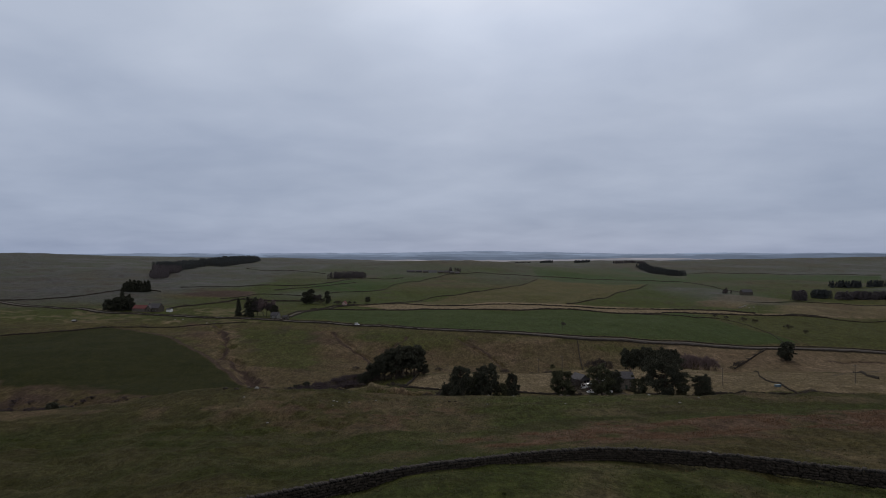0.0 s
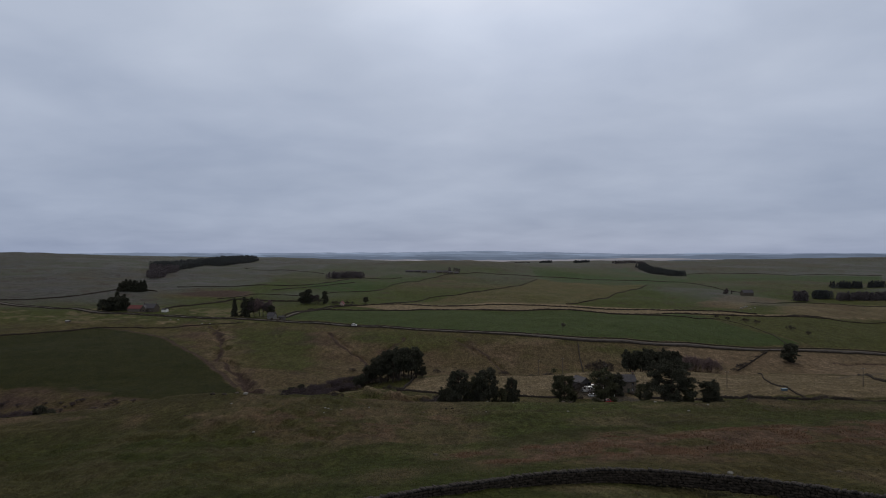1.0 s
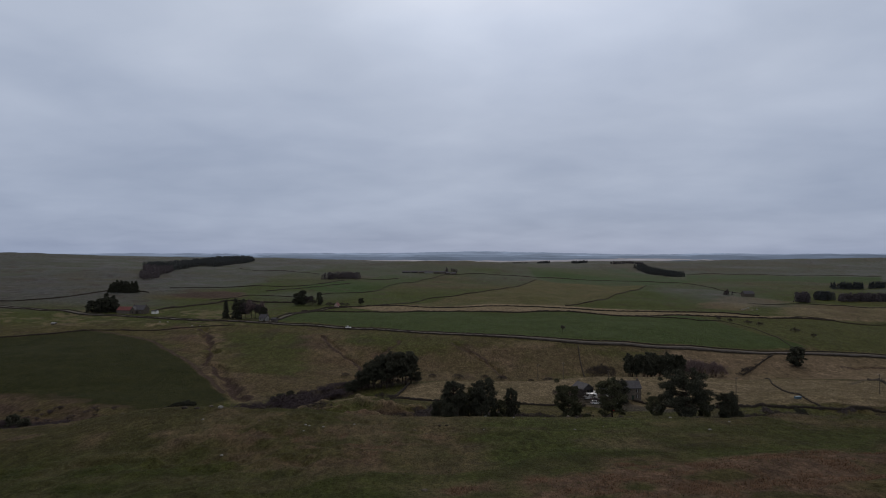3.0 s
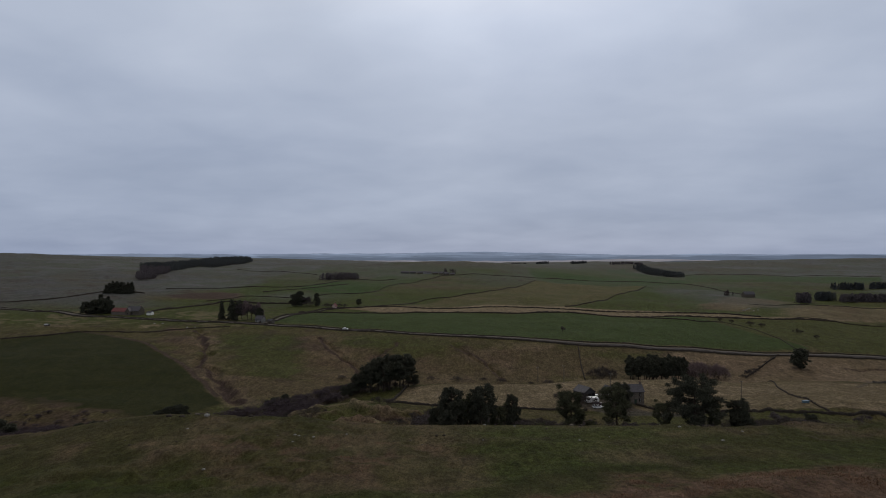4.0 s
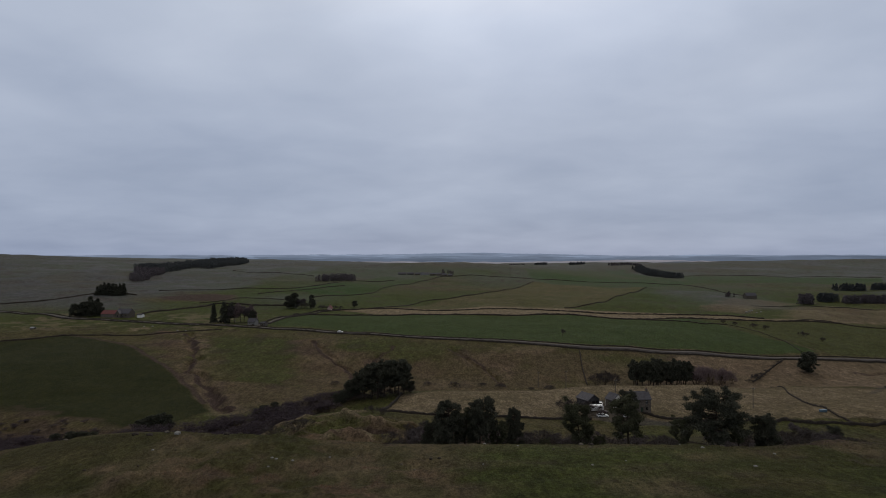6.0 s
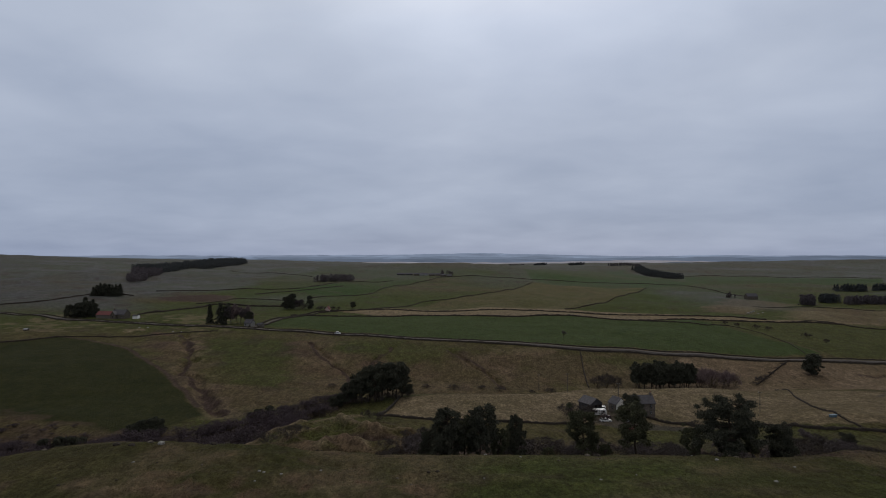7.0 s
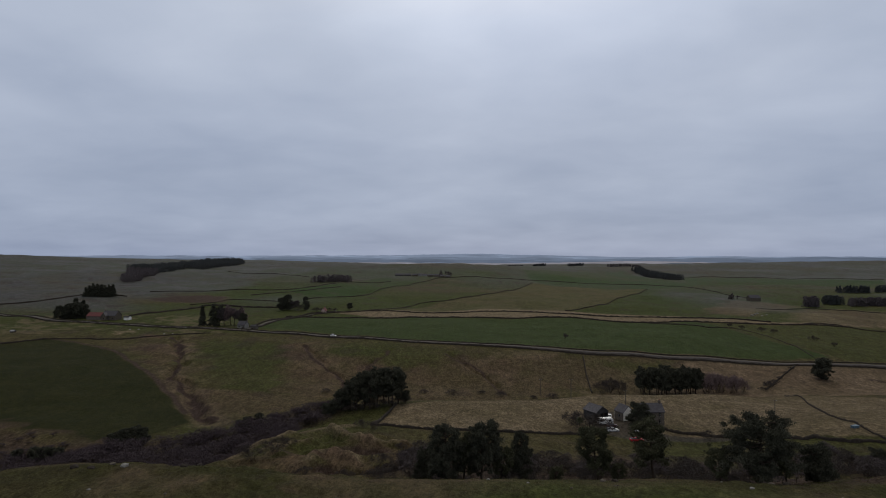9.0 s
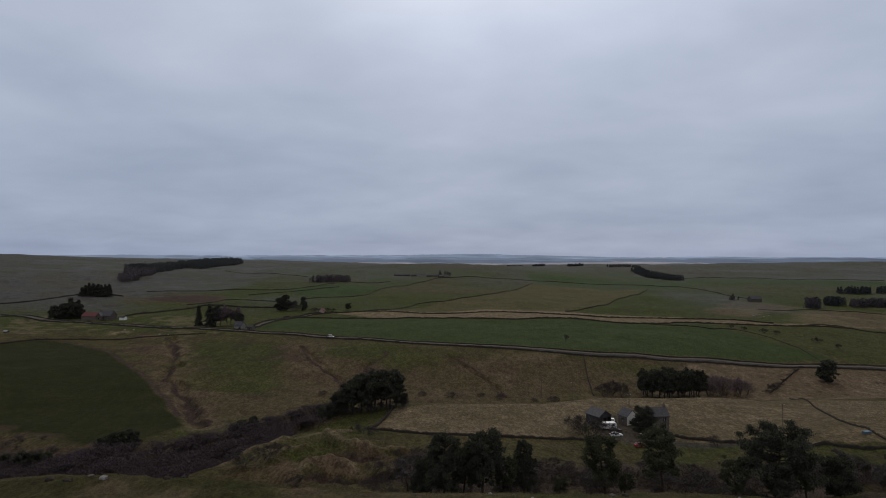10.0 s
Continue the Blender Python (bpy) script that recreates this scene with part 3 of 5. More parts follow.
# ---- what grows where ----
def inside(x, y, outline, soft=2.0, ragged=1.5):
    """1 within an outline of the plan, 0 outside, with a soft and slightly ragged edge."""
    x = x + ragged * value_noise(x, y, 7, 21)
    y = y + ragged * value_noise(x, y, 7, 22)
    odd = np.zeros(np.shape(x), bool)
    for (ax, ay), (bx, by) in zip(outline, outline[1:] + outline[:1]):
        if ay != by:
            odd ^= ((ay > y) != (by > y)) & (x < (bx - ax) * (y - ay) / (by - ay) + ax)
    gap = gap_to(x, y, outline + outline[:1])
    return np.clip(0.5 + np.where(odd, gap, -gap) / (2 * soft), 0, 1)


def beside(x, y, way, wide, soft, ragged=1.0):
    """1 along a line of the plan to half that width, fading outwards."""
    gap = gap_to(x + ragged * value_noise(x, y, 9, 23), y + ragged * value_noise(x, y, 9, 24), way)
    return 1 - smooth(wide / 2, wide / 2 + soft, gap)


ROAD = [(-620, 742), (-460, 668), (-389, 640), (-339, 611), (-268, 579), (-183, 551), (-118, 530), (-35, 502), (29, 484), (108, 470), (169, 464), (219, 462),
        (262, 463), (315, 467), (420, 480), (600, 505)]
SIDE_ROAD = [(-153, 546), (-149, 600), (-144, 645), (-130, 690), (-108, 712)]
DARK_FIELD = [(-420, 400), (-360, 430), (-310, 462), (-293, 482), (-285, 502), (-255, 492), (-213, 462), (-171, 415), (-138, 374), (-116, 342), (-108, 328), (-117, 306),
              (-130, 296), (-149, 305), (-181, 312), (-330, 320), (-430, 330)]
ROADSIDE_FIELD = [(-150, 560), (-150, 664), (-47, 651), (150, 643), (230, 630), (250, 600), (275, 480), (219, 470), (169, 472), (108, 478), (29, 492), (-35, 510)]
EAST_FIELD = [(250, 628), (390, 633), (520, 640), (560, 510), (420, 488), (280, 474)]
STRAW_STRIP = [(-113, 708), (-60, 722), (12, 738), (90, 745), (142, 738), (180, 722), (240, 695), (280, 672), (325, 650), (480, 650), (344, 634), (230, 630), (150, 648), (-47, 654)]
OLIVE_FIELD = [(-51, 720), (14, 854), (100, 1000), (181, 1238), (359, 1110), (184, 775), (142, 737)]
TERRACE = [(-22, 274), (-17, 322), (20, 332), (70, 342), (120, 352), (167, 358), (227, 356), (280, 340), (262, 233), (139, 240), (114, 244), (103, 268), (54, 272), (16, 268)]
FAR_SLOPE = [(120, 400), (164, 458), (219, 458), (262, 458), (315, 461), (420, 470), (430, 380), (300, 375), (200, 385)]
BRACKEN = [(6, 88), (10, 100), (19, 102), (25, 108), (37, 106), (47, 104), (58, 109), (76, 111), (100, 116), (130, 112), (130, 78), (76, 82), (50, 85), (42, 78), (34, 76), (28, 84), (18, 80), (7, 83)]
SWARD = [(6, 150), (14, 152), (38, 150), (44, 140), (34, 117), (18, 110), (11, 104), (6, 95), (4, 102), (2, 121), (0, 137)]
RUSHES = [(-3, 78), (-2, 87), (0, 94), (5, 102), (6, 94), (1, 84)]
SHEEP_TRACK = [(44, 116), (26, 114), (15, 109), (10, 104), (7, 93), (4, 87), (-1, 78), (-12, 73), (-30, 70)]
YARD = [(58, 284), (62, 303), (74, 308), (80, 296), (80, 276), (84, 271), (110, 268), (109, 264), (70, 262), (62, 270)]


GREEN_BANKS = ([(-174, 496), (-110, 494), (-97, 462), (-93, 426), (-77, 392), (-89, 380), (-110, 381), (-137, 418), (-160, 451)], [(-85, 488), (7, 473), (10, 459), (-12, 449), (-29, 440), (-48, 452), (-78, 456)],
               [(100, 459), (156, 455), (145, 440), (126, 437), (108, 441)])
RED_BANKS = ([(-107, 480), (-89, 506), (-69, 485), (-78, 456), (-48, 452), (-29, 440), (-23, 402), (-54, 396), (-77, 388), (-91, 426)], [(65, 465), (98, 459), (84, 408), (30, 390), (-10, 395), (-25, 429), (10, 443)],
             [(-219, 482), (-193, 498), (-184, 506), (-173, 494), (-169, 460), (-158, 418), (-179, 435)], [(160, 451), (229, 449), (212, 409), (180, 404), (144, 410)],
             [(-108, 308), (-130, 296), (-149, 305), (-181, 312), (-330, 320), (-430, 330), (-430, 290), (-250, 262), (-150, 270), (-110, 290)])
FAR_GREEN = ([(669, 1724), (1063, 1510), (865, 1234), (516, 1322)], [(-225, 970), (-155, 1208), (-110, 1310), (-25, 1244), (-109, 924), (-170, 858)], [(190, 1250), (220, 1700), (560, 1900), (560, 1330), (365, 1120)])
KNOLL = [(-43, 141), (-36, 146), (-20, 147), (-12, 145), (0, 138), (3, 125), (-1, 117), (-9, 108), (-20, 113), (-33, 118)]
HEATH = [(-369, 838), (-346, 862), (-268, 836), (-250, 775), (-300, 790), (-348, 806)]
# Below the slope trees: dark litter plus their shade painted on the ground.
SCRUB_SHADE = [(-12, 168), (30, 166), (46, 156), (60, 152), (85, 154), (112, 172), (122, 215), (95, 232), (74, 238), (56, 236), (30, 228), (4, 224), (-10, 212)]
THICKET = [(-330, 262), (-240, 272), (-151, 278), (-131, 277), (-123, 285), (-107, 288), (-95, 300), (-88, 308), (-76, 307), (-68, 319), (-65, 334), (-53, 338), (-44, 346), (-36, 330), (-44, 312),
           (-52, 290), (-62, 268), (-78, 245), (-90, 226), (-150, 218), (-330, 205)]
BARN_MOOR = [(323, 785), (413, 909), (440, 885), (469, 844), (358, 737), (334, 708), (307, 742)]
MOOR_EAST = [(352, 655), (400, 640), (520, 645), (660, 700), (620, 800), (420, 790)]


def cover(x, y):
    """How much of each kind of cover, painted haze and shade included, the ground carries."""
    n40, n15, n6 = value_noise(x, y, 40, 31), value_noise(x, y, 15, 32), value_noise(x, y, 6, 33)
    n200 = value_noise(x, y, 200, 34)
    n3 = value_noise(x, y, 2.6, 35)
    hill = 1 - smooth(170, 200, y)
    low = smooth(170, 200, y)
    c = {}
    dark = inside(x, y, DARK_FIELD)
    road_field, east = inside(x, y, ROADSIDE_FIELD, 1.0), inside(x, y, EAST_FIELD)
    terrace, slope = inside(x, y, TERRACE, 1.0, 1.0), inside(x, y, FAR_SLOPE)
    olive, strip = inside(x, y, OLIVE_FIELD, 3.0), inside(x, y, STRAW_STRIP, 1.5, 1.0)
    field = np.maximum.reduce([dark, road_field, east, terrace, slope, olive, strip])
    # Darker turf: the left field, parts of the near hill, the sheep track.
    c["moss"] = np.maximum.reduce([dark * 0.95, hill * (1 - inside(x, y, SWARD, 4, 5)) * (0.27 + 0.3 * np.maximum(smooth(20, -45, x), smooth(112, 134, y))) * (0.85 + 0.35 * n15), beside(x, y, SHEEP_TRACK, 2.5, 4.0, 2.0) * 0.65])
    greens = np.maximum.reduce([inside(x, y, g, 8, 9) for g in GREEN_BANKS])
    far_green = np.maximum.reduce([inside(x, y, g, 4, 2) for g in FAR_GREEN])
    c["deep"] = np.maximum(road_field * 0.85, far_green * 0.7) + smooth(600, 900, y) * (1 - field) * smooth(-0.3, 0.5, n200) * 0.5
    c["lush"] = np.maximum(np.maximum(hill * smooth(-0.3, 0.6, n40 + 0.6 * n15) * 0.9, olive * (0.45 + 0.3 * n40)), east * 0.6)
    c["lush"] = np.maximum(c["lush"], low * (1 - field) * smooth(0.0, 0.6, n40 + 0.3 * n15) * (1 - smooth(470, 540, y)) * 0.5)
    c["lush"] = np.maximum(c["lush"], smooth(500, 560, y) * (1 - field) * smooth(-0.5, 0.3, n200 + 0.5 * n40 + 0.3) * 0.8)
    red = np.maximum.reduce([inside(x, y, g, 6, 8) for g in RED_BANKS])
    c["lush"] = np.maximum(c["lush"], greens * (0.6 + 0.3 * n15))
    c["straw"] = np.maximum.reduce([terrace * (0.72 + 0.3 * n15 + 0.15 * n6), slope * (0.75 + 0.25 * n15), strip * 0.9, olive * (0.18 + 0.08 * n15)])
    c["straw"] = np.maximum(c["straw"], np.maximum.reduce([inside(x, y, g, 1.5, 3) for g in PALE_GROUND]) * smooth(-0.8, 0.2, n6 + n3))
    c["straw"] = np.maximum(c["straw"], hill * smooth(0.1, 0.9, n15 + 0.5 * n6) * (0.12 + 0.2 * smooth(-30, 15, x)))
    bank = low * (1 - field) * smooth(320, 345, y) * (1 - smooth(455, 480, y - 0.1 * x)) * smooth(-215, -110, x + 30 * n40) * (1 - 0.9 * greens)
    c["rust"] = np.maximum.reduce([inside(x, y, BRACKEN, 3, 4) * smooth(-0.9, 0.0, n6 + 0.6 * n3), inside(x, y, RUSHES, 1.5, 2) * smooth(-0.5, 0.3, n6 + 0.6 * n3) * 0.9, bank * smooth(-0.45, 0.4, n40 + 0.45 * n15 + 0.2 * n6) * 0.52,
                                   hill * smooth(0.15, 0.8, n15 * 0.7 + n6 * 0.5) * (0.08 + 0.24 * smooth(-35, 10, x)), inside(x, y, RED_EARTH, 2, 3), inside(x, y, KNOLL, 8, 6) * smooth(-0.6, 0.5, n6 + n3) * 0.7, red * (0.46 + 0.24 * n15 + 0.12 * n6), slope * (0.4 + 0.2 * n40), inside(x, y, HEATH, 5, 3) * 0.6, np.exp(-(((x + 28) / 28) ** 2 + ((y - 220) / 22) ** 2)) * smooth(-0.3, 0.5, n6 + 0.6 * n3) * 0.75])
    c["straw"] = np.maximum(c["straw"], inside(x, y, KNOLL, 6, 6) * smooth(-0.5, 0.6, n15 + 0.6 * n6) * 0.42)
    east_moor = np.maximum(inside(x, y, MOOR_EAST, 12, 8), inside(x, y, BARN_MOOR, 8, 6))
    c["straw"] = np.maximum(c["straw"], east_moor * (0.34 + 0.3 * n40 + 0.15 * n15))
    c["rust"] = np.maximum(c["rust"], east_moor * (0.4 - 0.3 * n40))
    c["rust"] = np.maximum(c["rust"], smooth(138, 156, y) * hill * smooth(20, -10, x) * smooth(-0.6, 0.4, n15 + 0.6 * n6) * 0.34)
    c["straw"] = np.maximum(c["straw"], bank * smooth(0.25, 0.7, value_noise(x, y, 22, 36) + 0.5 * n6) * 0.34)
    edge = smooth(116, 136, y) * hill * (0.35 + 0.65 * smooth(15, -20, x))
    c["lush"] = np.maximum(c["lush"] * (1 - 0.75 * edge), inside(x, y, SWARD, 4, 5) * (0.85 + 0.2 * n15))
    c["straw"] = np.maximum(c["straw"], edge * smooth(-0.5, 0.7, n15 + 0.6 * n6) * 0.42)
    c["rust"] = np.maximum(c["rust"], edge * smooth(-0.2, 0.6, n6 + 0.5 * n15) * 0.4)
    c["straw"] = np.maximum(c["straw"], (1 - dark) * beside(x, y, GULLY, 11, 6, 5) * smooth(-0.5, 0.4, n6 + n15) * 0.55)
    c["straw"] = np.maximum(c["straw"], smooth(0.35, 0.8, n40 + n6) * low * (1 - field) * smooth(500, 540, y) * (1 - smooth(620, 700, y)) * smooth(-120, -170, x) * 0.5)
    c["straw"] = np.maximum(c["straw"], np.maximum.reduce([beside(x, y, k[0], 1.0, 2.5, 1.0) for k in BANKS[:5]]) * 0.75)
    # Real moor patches, then a cover thickening beyond 850 m as painted haze.
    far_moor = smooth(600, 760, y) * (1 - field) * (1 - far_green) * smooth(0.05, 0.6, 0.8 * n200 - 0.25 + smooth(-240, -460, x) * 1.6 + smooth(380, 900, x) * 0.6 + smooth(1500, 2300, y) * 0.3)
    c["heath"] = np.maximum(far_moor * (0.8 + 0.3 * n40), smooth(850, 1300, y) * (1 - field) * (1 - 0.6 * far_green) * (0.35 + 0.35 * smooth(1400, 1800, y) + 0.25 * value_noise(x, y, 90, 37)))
    c["rust"] = np.maximum(c["rust"], smooth(600, 700, y) * (1 - smooth(900, 1100, y)) * smooth(-430, -520, x) * smooth(-0.3, 0.5, n40 + 0.5 * n15) * 0.5)
    rills = np.maximum.reduce([beside(x, y, r, 0.7, 1.9, 3) for r in RILLS])
    c["earth"] = np.maximum.reduce([inside(x, y, RED_BANKS[4], 6, 8) * smooth(-0.8, 0.3, n15 + 0.5 * n6) * 0.75, beside(x, y, GULLY, 2.4, 1.8, 4), rills, inside(x, y, THICKET, 6, 6) * 0.8, inside(x, y, HEATH, 5, 3) * 0.9,
                                    low * (1 - field) * smooth(0.4, 0.8, n15) * 0.4, hill * smooth(0.3, 0.62, 0.6 * n6 + 0.5 * n3) * (0.16 + 0.2 * smooth(105, 135, y)),
                                    beside(x, y, [(-310, 462), (-285, 502), (-255, 492), (-213, 462), (-171, 415), (-138, 374), (-116, 342)], 0.8, 2.2, 1.0) * 0.9,
                                    # The last term here paints the shade under scrub and pines.
                                    beside(x, y, BANKS[5][0], 3.5, 2.5, 1.5) * 0.95, beside(x, y, BANKS[6][0], 2, 2, 1.5) * 0.8, inside(x, y, SCRUB_SHADE, 5, 6) * smooth(-0.9, 0.2, n6 + 0.5 * n3) * 0.9])
    c["grit"] = np.maximum(inside(x, y, YARD, 0.8, 0.6) * 0.8, np.maximum(beside(x, y, ROAD, 8, 2.5, 0.8) * 0.35, beside(x, y, [(202, 322), (214, 334), (254, 388), (280, 400)], 2.5, 1.0, 0.8) * 0.6))
    return {k: np.clip(v, 0, 1) for k, v in c.items()}


# ---- the ground: one sheet to the horizon, finest where the flight passes ----
def ground_sheet():
    rows = list(np.arange(0, 46, 4.0)) + list(np.arange(48, 275, 0.8))
    while rows[-1] < 4950:
        rows.append(rows[-1] + max(0.85, rows[-1] ** 2 / (115000 if rows[-1] < 620 else 62000)))
    front = np.linspace(-43, 43, 660)
    turns = np.radians(np.r_[front, np.linspace(43, 317, 92)[1:-1]])
    r, a = np.meshgrid(np.array(rows[1:]), turns, indexing="ij")
    x, y = (r * np.sin(a)).ravel(), (r * np.cos(a)).ravel()
    x, y = np.r_[0.0, x], np.r_[0.0, y]
    z = height(x, y)
    nr, na = len(rows) - 1, len(turns)
    k = np.arange(nr * na).reshape(nr, na) + 1
    kr = np.roll(k, -1, axis=1)
    quads = np.stack([k[:-1], kr[:-1], kr[1:], k[1:]], -1).reshape(-1, 4)[:, ::-1]
    ob = raw("ground", np.stack([x, y, z], 1), quads, GRASS, kind="structure", even=True)
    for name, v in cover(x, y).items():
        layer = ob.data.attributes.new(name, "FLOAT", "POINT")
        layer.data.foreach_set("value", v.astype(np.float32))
    hub = raw("ground_hub", [(0, 0, z[0])] + [(x[i], y[i], z[i]) for i in range(1, na + 1)], [(0, 1 + (j + 1) % na, 1 + j) for j in range(na)], GRASS, ob, kind="structure")
    return tagged(ob, "rolling green and brown upland pasture", "ground")


ground = ground_sheet()


# ---- the far distance: ridges behind ridges, distance haze put into their glowing colour ----
def far_ridge(name, far, lift, colour, tops, seed, label):
    """A long low ridge at that distance; tops are bearings in degrees, widths and heights of its swells."""
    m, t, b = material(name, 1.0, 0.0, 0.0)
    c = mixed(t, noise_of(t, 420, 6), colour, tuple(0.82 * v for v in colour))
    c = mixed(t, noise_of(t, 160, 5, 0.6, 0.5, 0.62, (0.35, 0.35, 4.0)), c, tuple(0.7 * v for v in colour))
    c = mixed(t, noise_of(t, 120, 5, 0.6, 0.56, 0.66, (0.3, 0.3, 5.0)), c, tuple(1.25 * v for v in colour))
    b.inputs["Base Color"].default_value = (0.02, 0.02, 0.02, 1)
    # No lamp: each ridge emits its painted haze colour, whatever falls on it.
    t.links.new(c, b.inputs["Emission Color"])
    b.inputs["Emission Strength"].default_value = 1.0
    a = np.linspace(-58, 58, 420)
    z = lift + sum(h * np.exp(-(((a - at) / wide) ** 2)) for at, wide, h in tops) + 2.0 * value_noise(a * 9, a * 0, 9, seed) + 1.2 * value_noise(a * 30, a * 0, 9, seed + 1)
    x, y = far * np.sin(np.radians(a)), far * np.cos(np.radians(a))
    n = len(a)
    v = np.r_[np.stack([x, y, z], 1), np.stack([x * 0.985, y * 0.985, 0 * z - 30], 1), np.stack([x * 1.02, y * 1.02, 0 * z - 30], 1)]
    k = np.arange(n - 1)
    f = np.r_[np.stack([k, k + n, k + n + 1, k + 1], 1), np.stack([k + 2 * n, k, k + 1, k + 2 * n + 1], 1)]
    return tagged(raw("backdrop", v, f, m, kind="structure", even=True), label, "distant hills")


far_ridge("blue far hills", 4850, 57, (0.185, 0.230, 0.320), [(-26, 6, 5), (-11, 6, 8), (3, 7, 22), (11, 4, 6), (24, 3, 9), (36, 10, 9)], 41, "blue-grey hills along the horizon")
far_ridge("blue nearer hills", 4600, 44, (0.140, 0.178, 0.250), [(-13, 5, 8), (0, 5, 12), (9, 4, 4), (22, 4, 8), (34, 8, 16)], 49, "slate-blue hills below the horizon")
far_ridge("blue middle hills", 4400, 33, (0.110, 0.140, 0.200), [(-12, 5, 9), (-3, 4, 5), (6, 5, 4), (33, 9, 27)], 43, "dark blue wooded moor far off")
far_ridge("pale far moor", 4000, 17, (0.215, 0.210, 0.240), [(-9, 8, 5), (18, 8, 16)], 45, "pale sunlit moor in far haze")
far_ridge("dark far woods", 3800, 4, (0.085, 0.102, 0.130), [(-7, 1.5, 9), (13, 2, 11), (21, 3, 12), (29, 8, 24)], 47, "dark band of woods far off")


# ---- roads ----
def ribbon(name, way, wide, lift, mat, label, step=6.0):
    """A strip laid along a line of the plan, with a camber and edges that go into the ground."""
    spots = []
    for (ax, ay), (bx, by) in zip(way, way[1:]):
        n = max(1, int(math.hypot(bx - ax, by - ay) / step))
        spots += [(ax + (bx - ax) * k / n, ay + (by - ay) * k / n) for k in range(n)]
    p = np.array(spots + [way[-1]], float)
    for _ in range(6):
        p[1:-1] = (p[:-2] + 2 * p[1:-1] + p[2:]) / 4
    d = np.gradient(p, axis=0)
    d /= np.linalg.norm(d, axis=1)[:, None]
    side = np.stack([-d[:, 1], d[:, 0]], 1)
    z = height(p[:, 0], p[:, 1])
    for s in (-0.5, 0.5):
        q = p + side * wide * s
        z = np.maximum(z, height(q[:, 0], q[:, 1]))
    v = []
    for s, dz in ((-0.62, -1.5), (-0.5, lift), (0, lift + 0.1), (0.5, lift), (0.62, -1.5)):
        v.append(np.c_[p + side * wide * s, z + dz])
    n = len(p)
    v = np.stack(v, 1).reshape(-1, 3)
    f = [(5 * i + k, 5 * i + k + 1, 5 * i + k + 6, 5 * i + k + 5) for i in range(n - 1) for k in range(4)]
    return tagged(raw(name, v, np.array(f)[:, ::-1], mat, kind="structure", even=True), label, "road")


ribbon("road", ROAD, 4.8, 0.25, ASPHALT, "straight grey asphalt country road between stone walls")
ribbon("road", SIDE_ROAD, 3.4, 0.2, ASPHALT, "narrow grey side road up to the cottage")


# ---- dry-stone walls ----
def field_wall(way, tall=1.3, thick=0.55, step=2.0, mat=DARK_STONE, label="dark dry-stone field wall", seed=1):
    """A dry-stone wall along a line of the plan, with an uneven battered face and rough cope."""
    rng = np.random.default_rng(seed)
    p = []
    for (ax, ay), (bx, by) in zip(way, way[1:]):
        n = max(1, int(math.hypot(bx - ax, by - ay) / step))
        p += [(ax + (bx - ax) * k / n, ay + (by - ay) * k / n) for k in range(n)]
    p = np.array(p + [way[-1]], float)
    for _ in range(2):
        p[1:-1] = (p[:-2] + 2 * p[1:-1] + p[2:]) / 4
    d = np.gradient(p, axis=0)
    d /= np.linalg.norm(d, axis=1)[:, None] + 1e-9
    side = np.stack([-d[:, 1], d[:, 0]], 1)
    z = height(p[:, 0], p[:, 1])
    n = len(p)
    t = tall * (1 + 0.20 * np.clip(rng.standard_normal(n), -2, 1.5))
    rows = []
    for s, k in ((-0.6, -0.6), (-0.5, 0.5), (-0.34, 1.0), (0.34, 1.0), (0.5, 0.5), (0.6, -0.6)):
        w = s * thick + 0.05 * rng.standard_normal(n)
        rows.append(np.c_[p + side * w[:, None], z + (t * k if k > 0 else -0.6) + 0.05 * rng.standard_normal(n)])
    v = np.stack(rows, 1).reshape(-1, 3)
    f = [(6 * i + k, 6 * i + k + 1, 6 * i + k + 7, 6 * i + k + 6) for i in range(n - 1) for k in range(5)]
    return tagged(raw("field_wall", v, np.array(f)[:, ::-1], mat, kind="structure"), label, "stone wall", "field walls")


def shifted(way, off):
    p = np.array(way, float)
    d = np.gradient(p, axis=0)
    d /= np.linalg.norm(d, axis=1)[:, None]
    return [tuple(q) for q in p + np.stack([-d[:, 1], d[:, 0]], 1) * off]


field_wall(shifted(ROAD, -4.6), 1.05, seed=2)
field_wall(shifted(ROAD, 5.0), 0.6, seed=3)
field_wall([(-151, 664), (-47, 651), (60, 648), (150, 645), (230, 629), (344, 633), (388, 631)], 1.25, seed=4)
field_wall([(-113, 706), (12, 712), (162, 695), (248, 673), (325, 650)], 1.2, seed=5)
field_wall([(14, 854), (60, 930), (100, 1010), (181, 1238)], 1.05, step=6, seed=6)
field_wall([(-166, 838), (-109, 924), (-80, 1076), (-3, 1282), (143, 1354), (314, 1321), (488, 1295), (464, 1105), (453, 925)], 1.05, step=8, seed=7)
field_wall([(359, 1103), (184, 775), (142, 737)], 1.05, step=6, seed=8)
field_wall([(-640, 640), (-498, 720), (-461, 762), (-445, 830), (-393, 828)], 1.4, step=5, seed=9)
field_wall([(-292, 636), (-277, 708), (-264, 758), (-199, 744), (-170, 742)], 1.6, step=4, seed=10)
field_wall(shifted(SIDE_ROAD, 4.0), 1.2, seed=11)
field_wall(shifted(SIDE_ROAD, -4.0), 1.2, seed=12)
field_wall([(-22, 274), (-17, 322)], 1.1, 0.5, 1.0, seed=13)
field_wall([(-22, 274), (16, 266), (54, 271), (59, 272)], 0.85, 0.45, 1.0, seed=14)
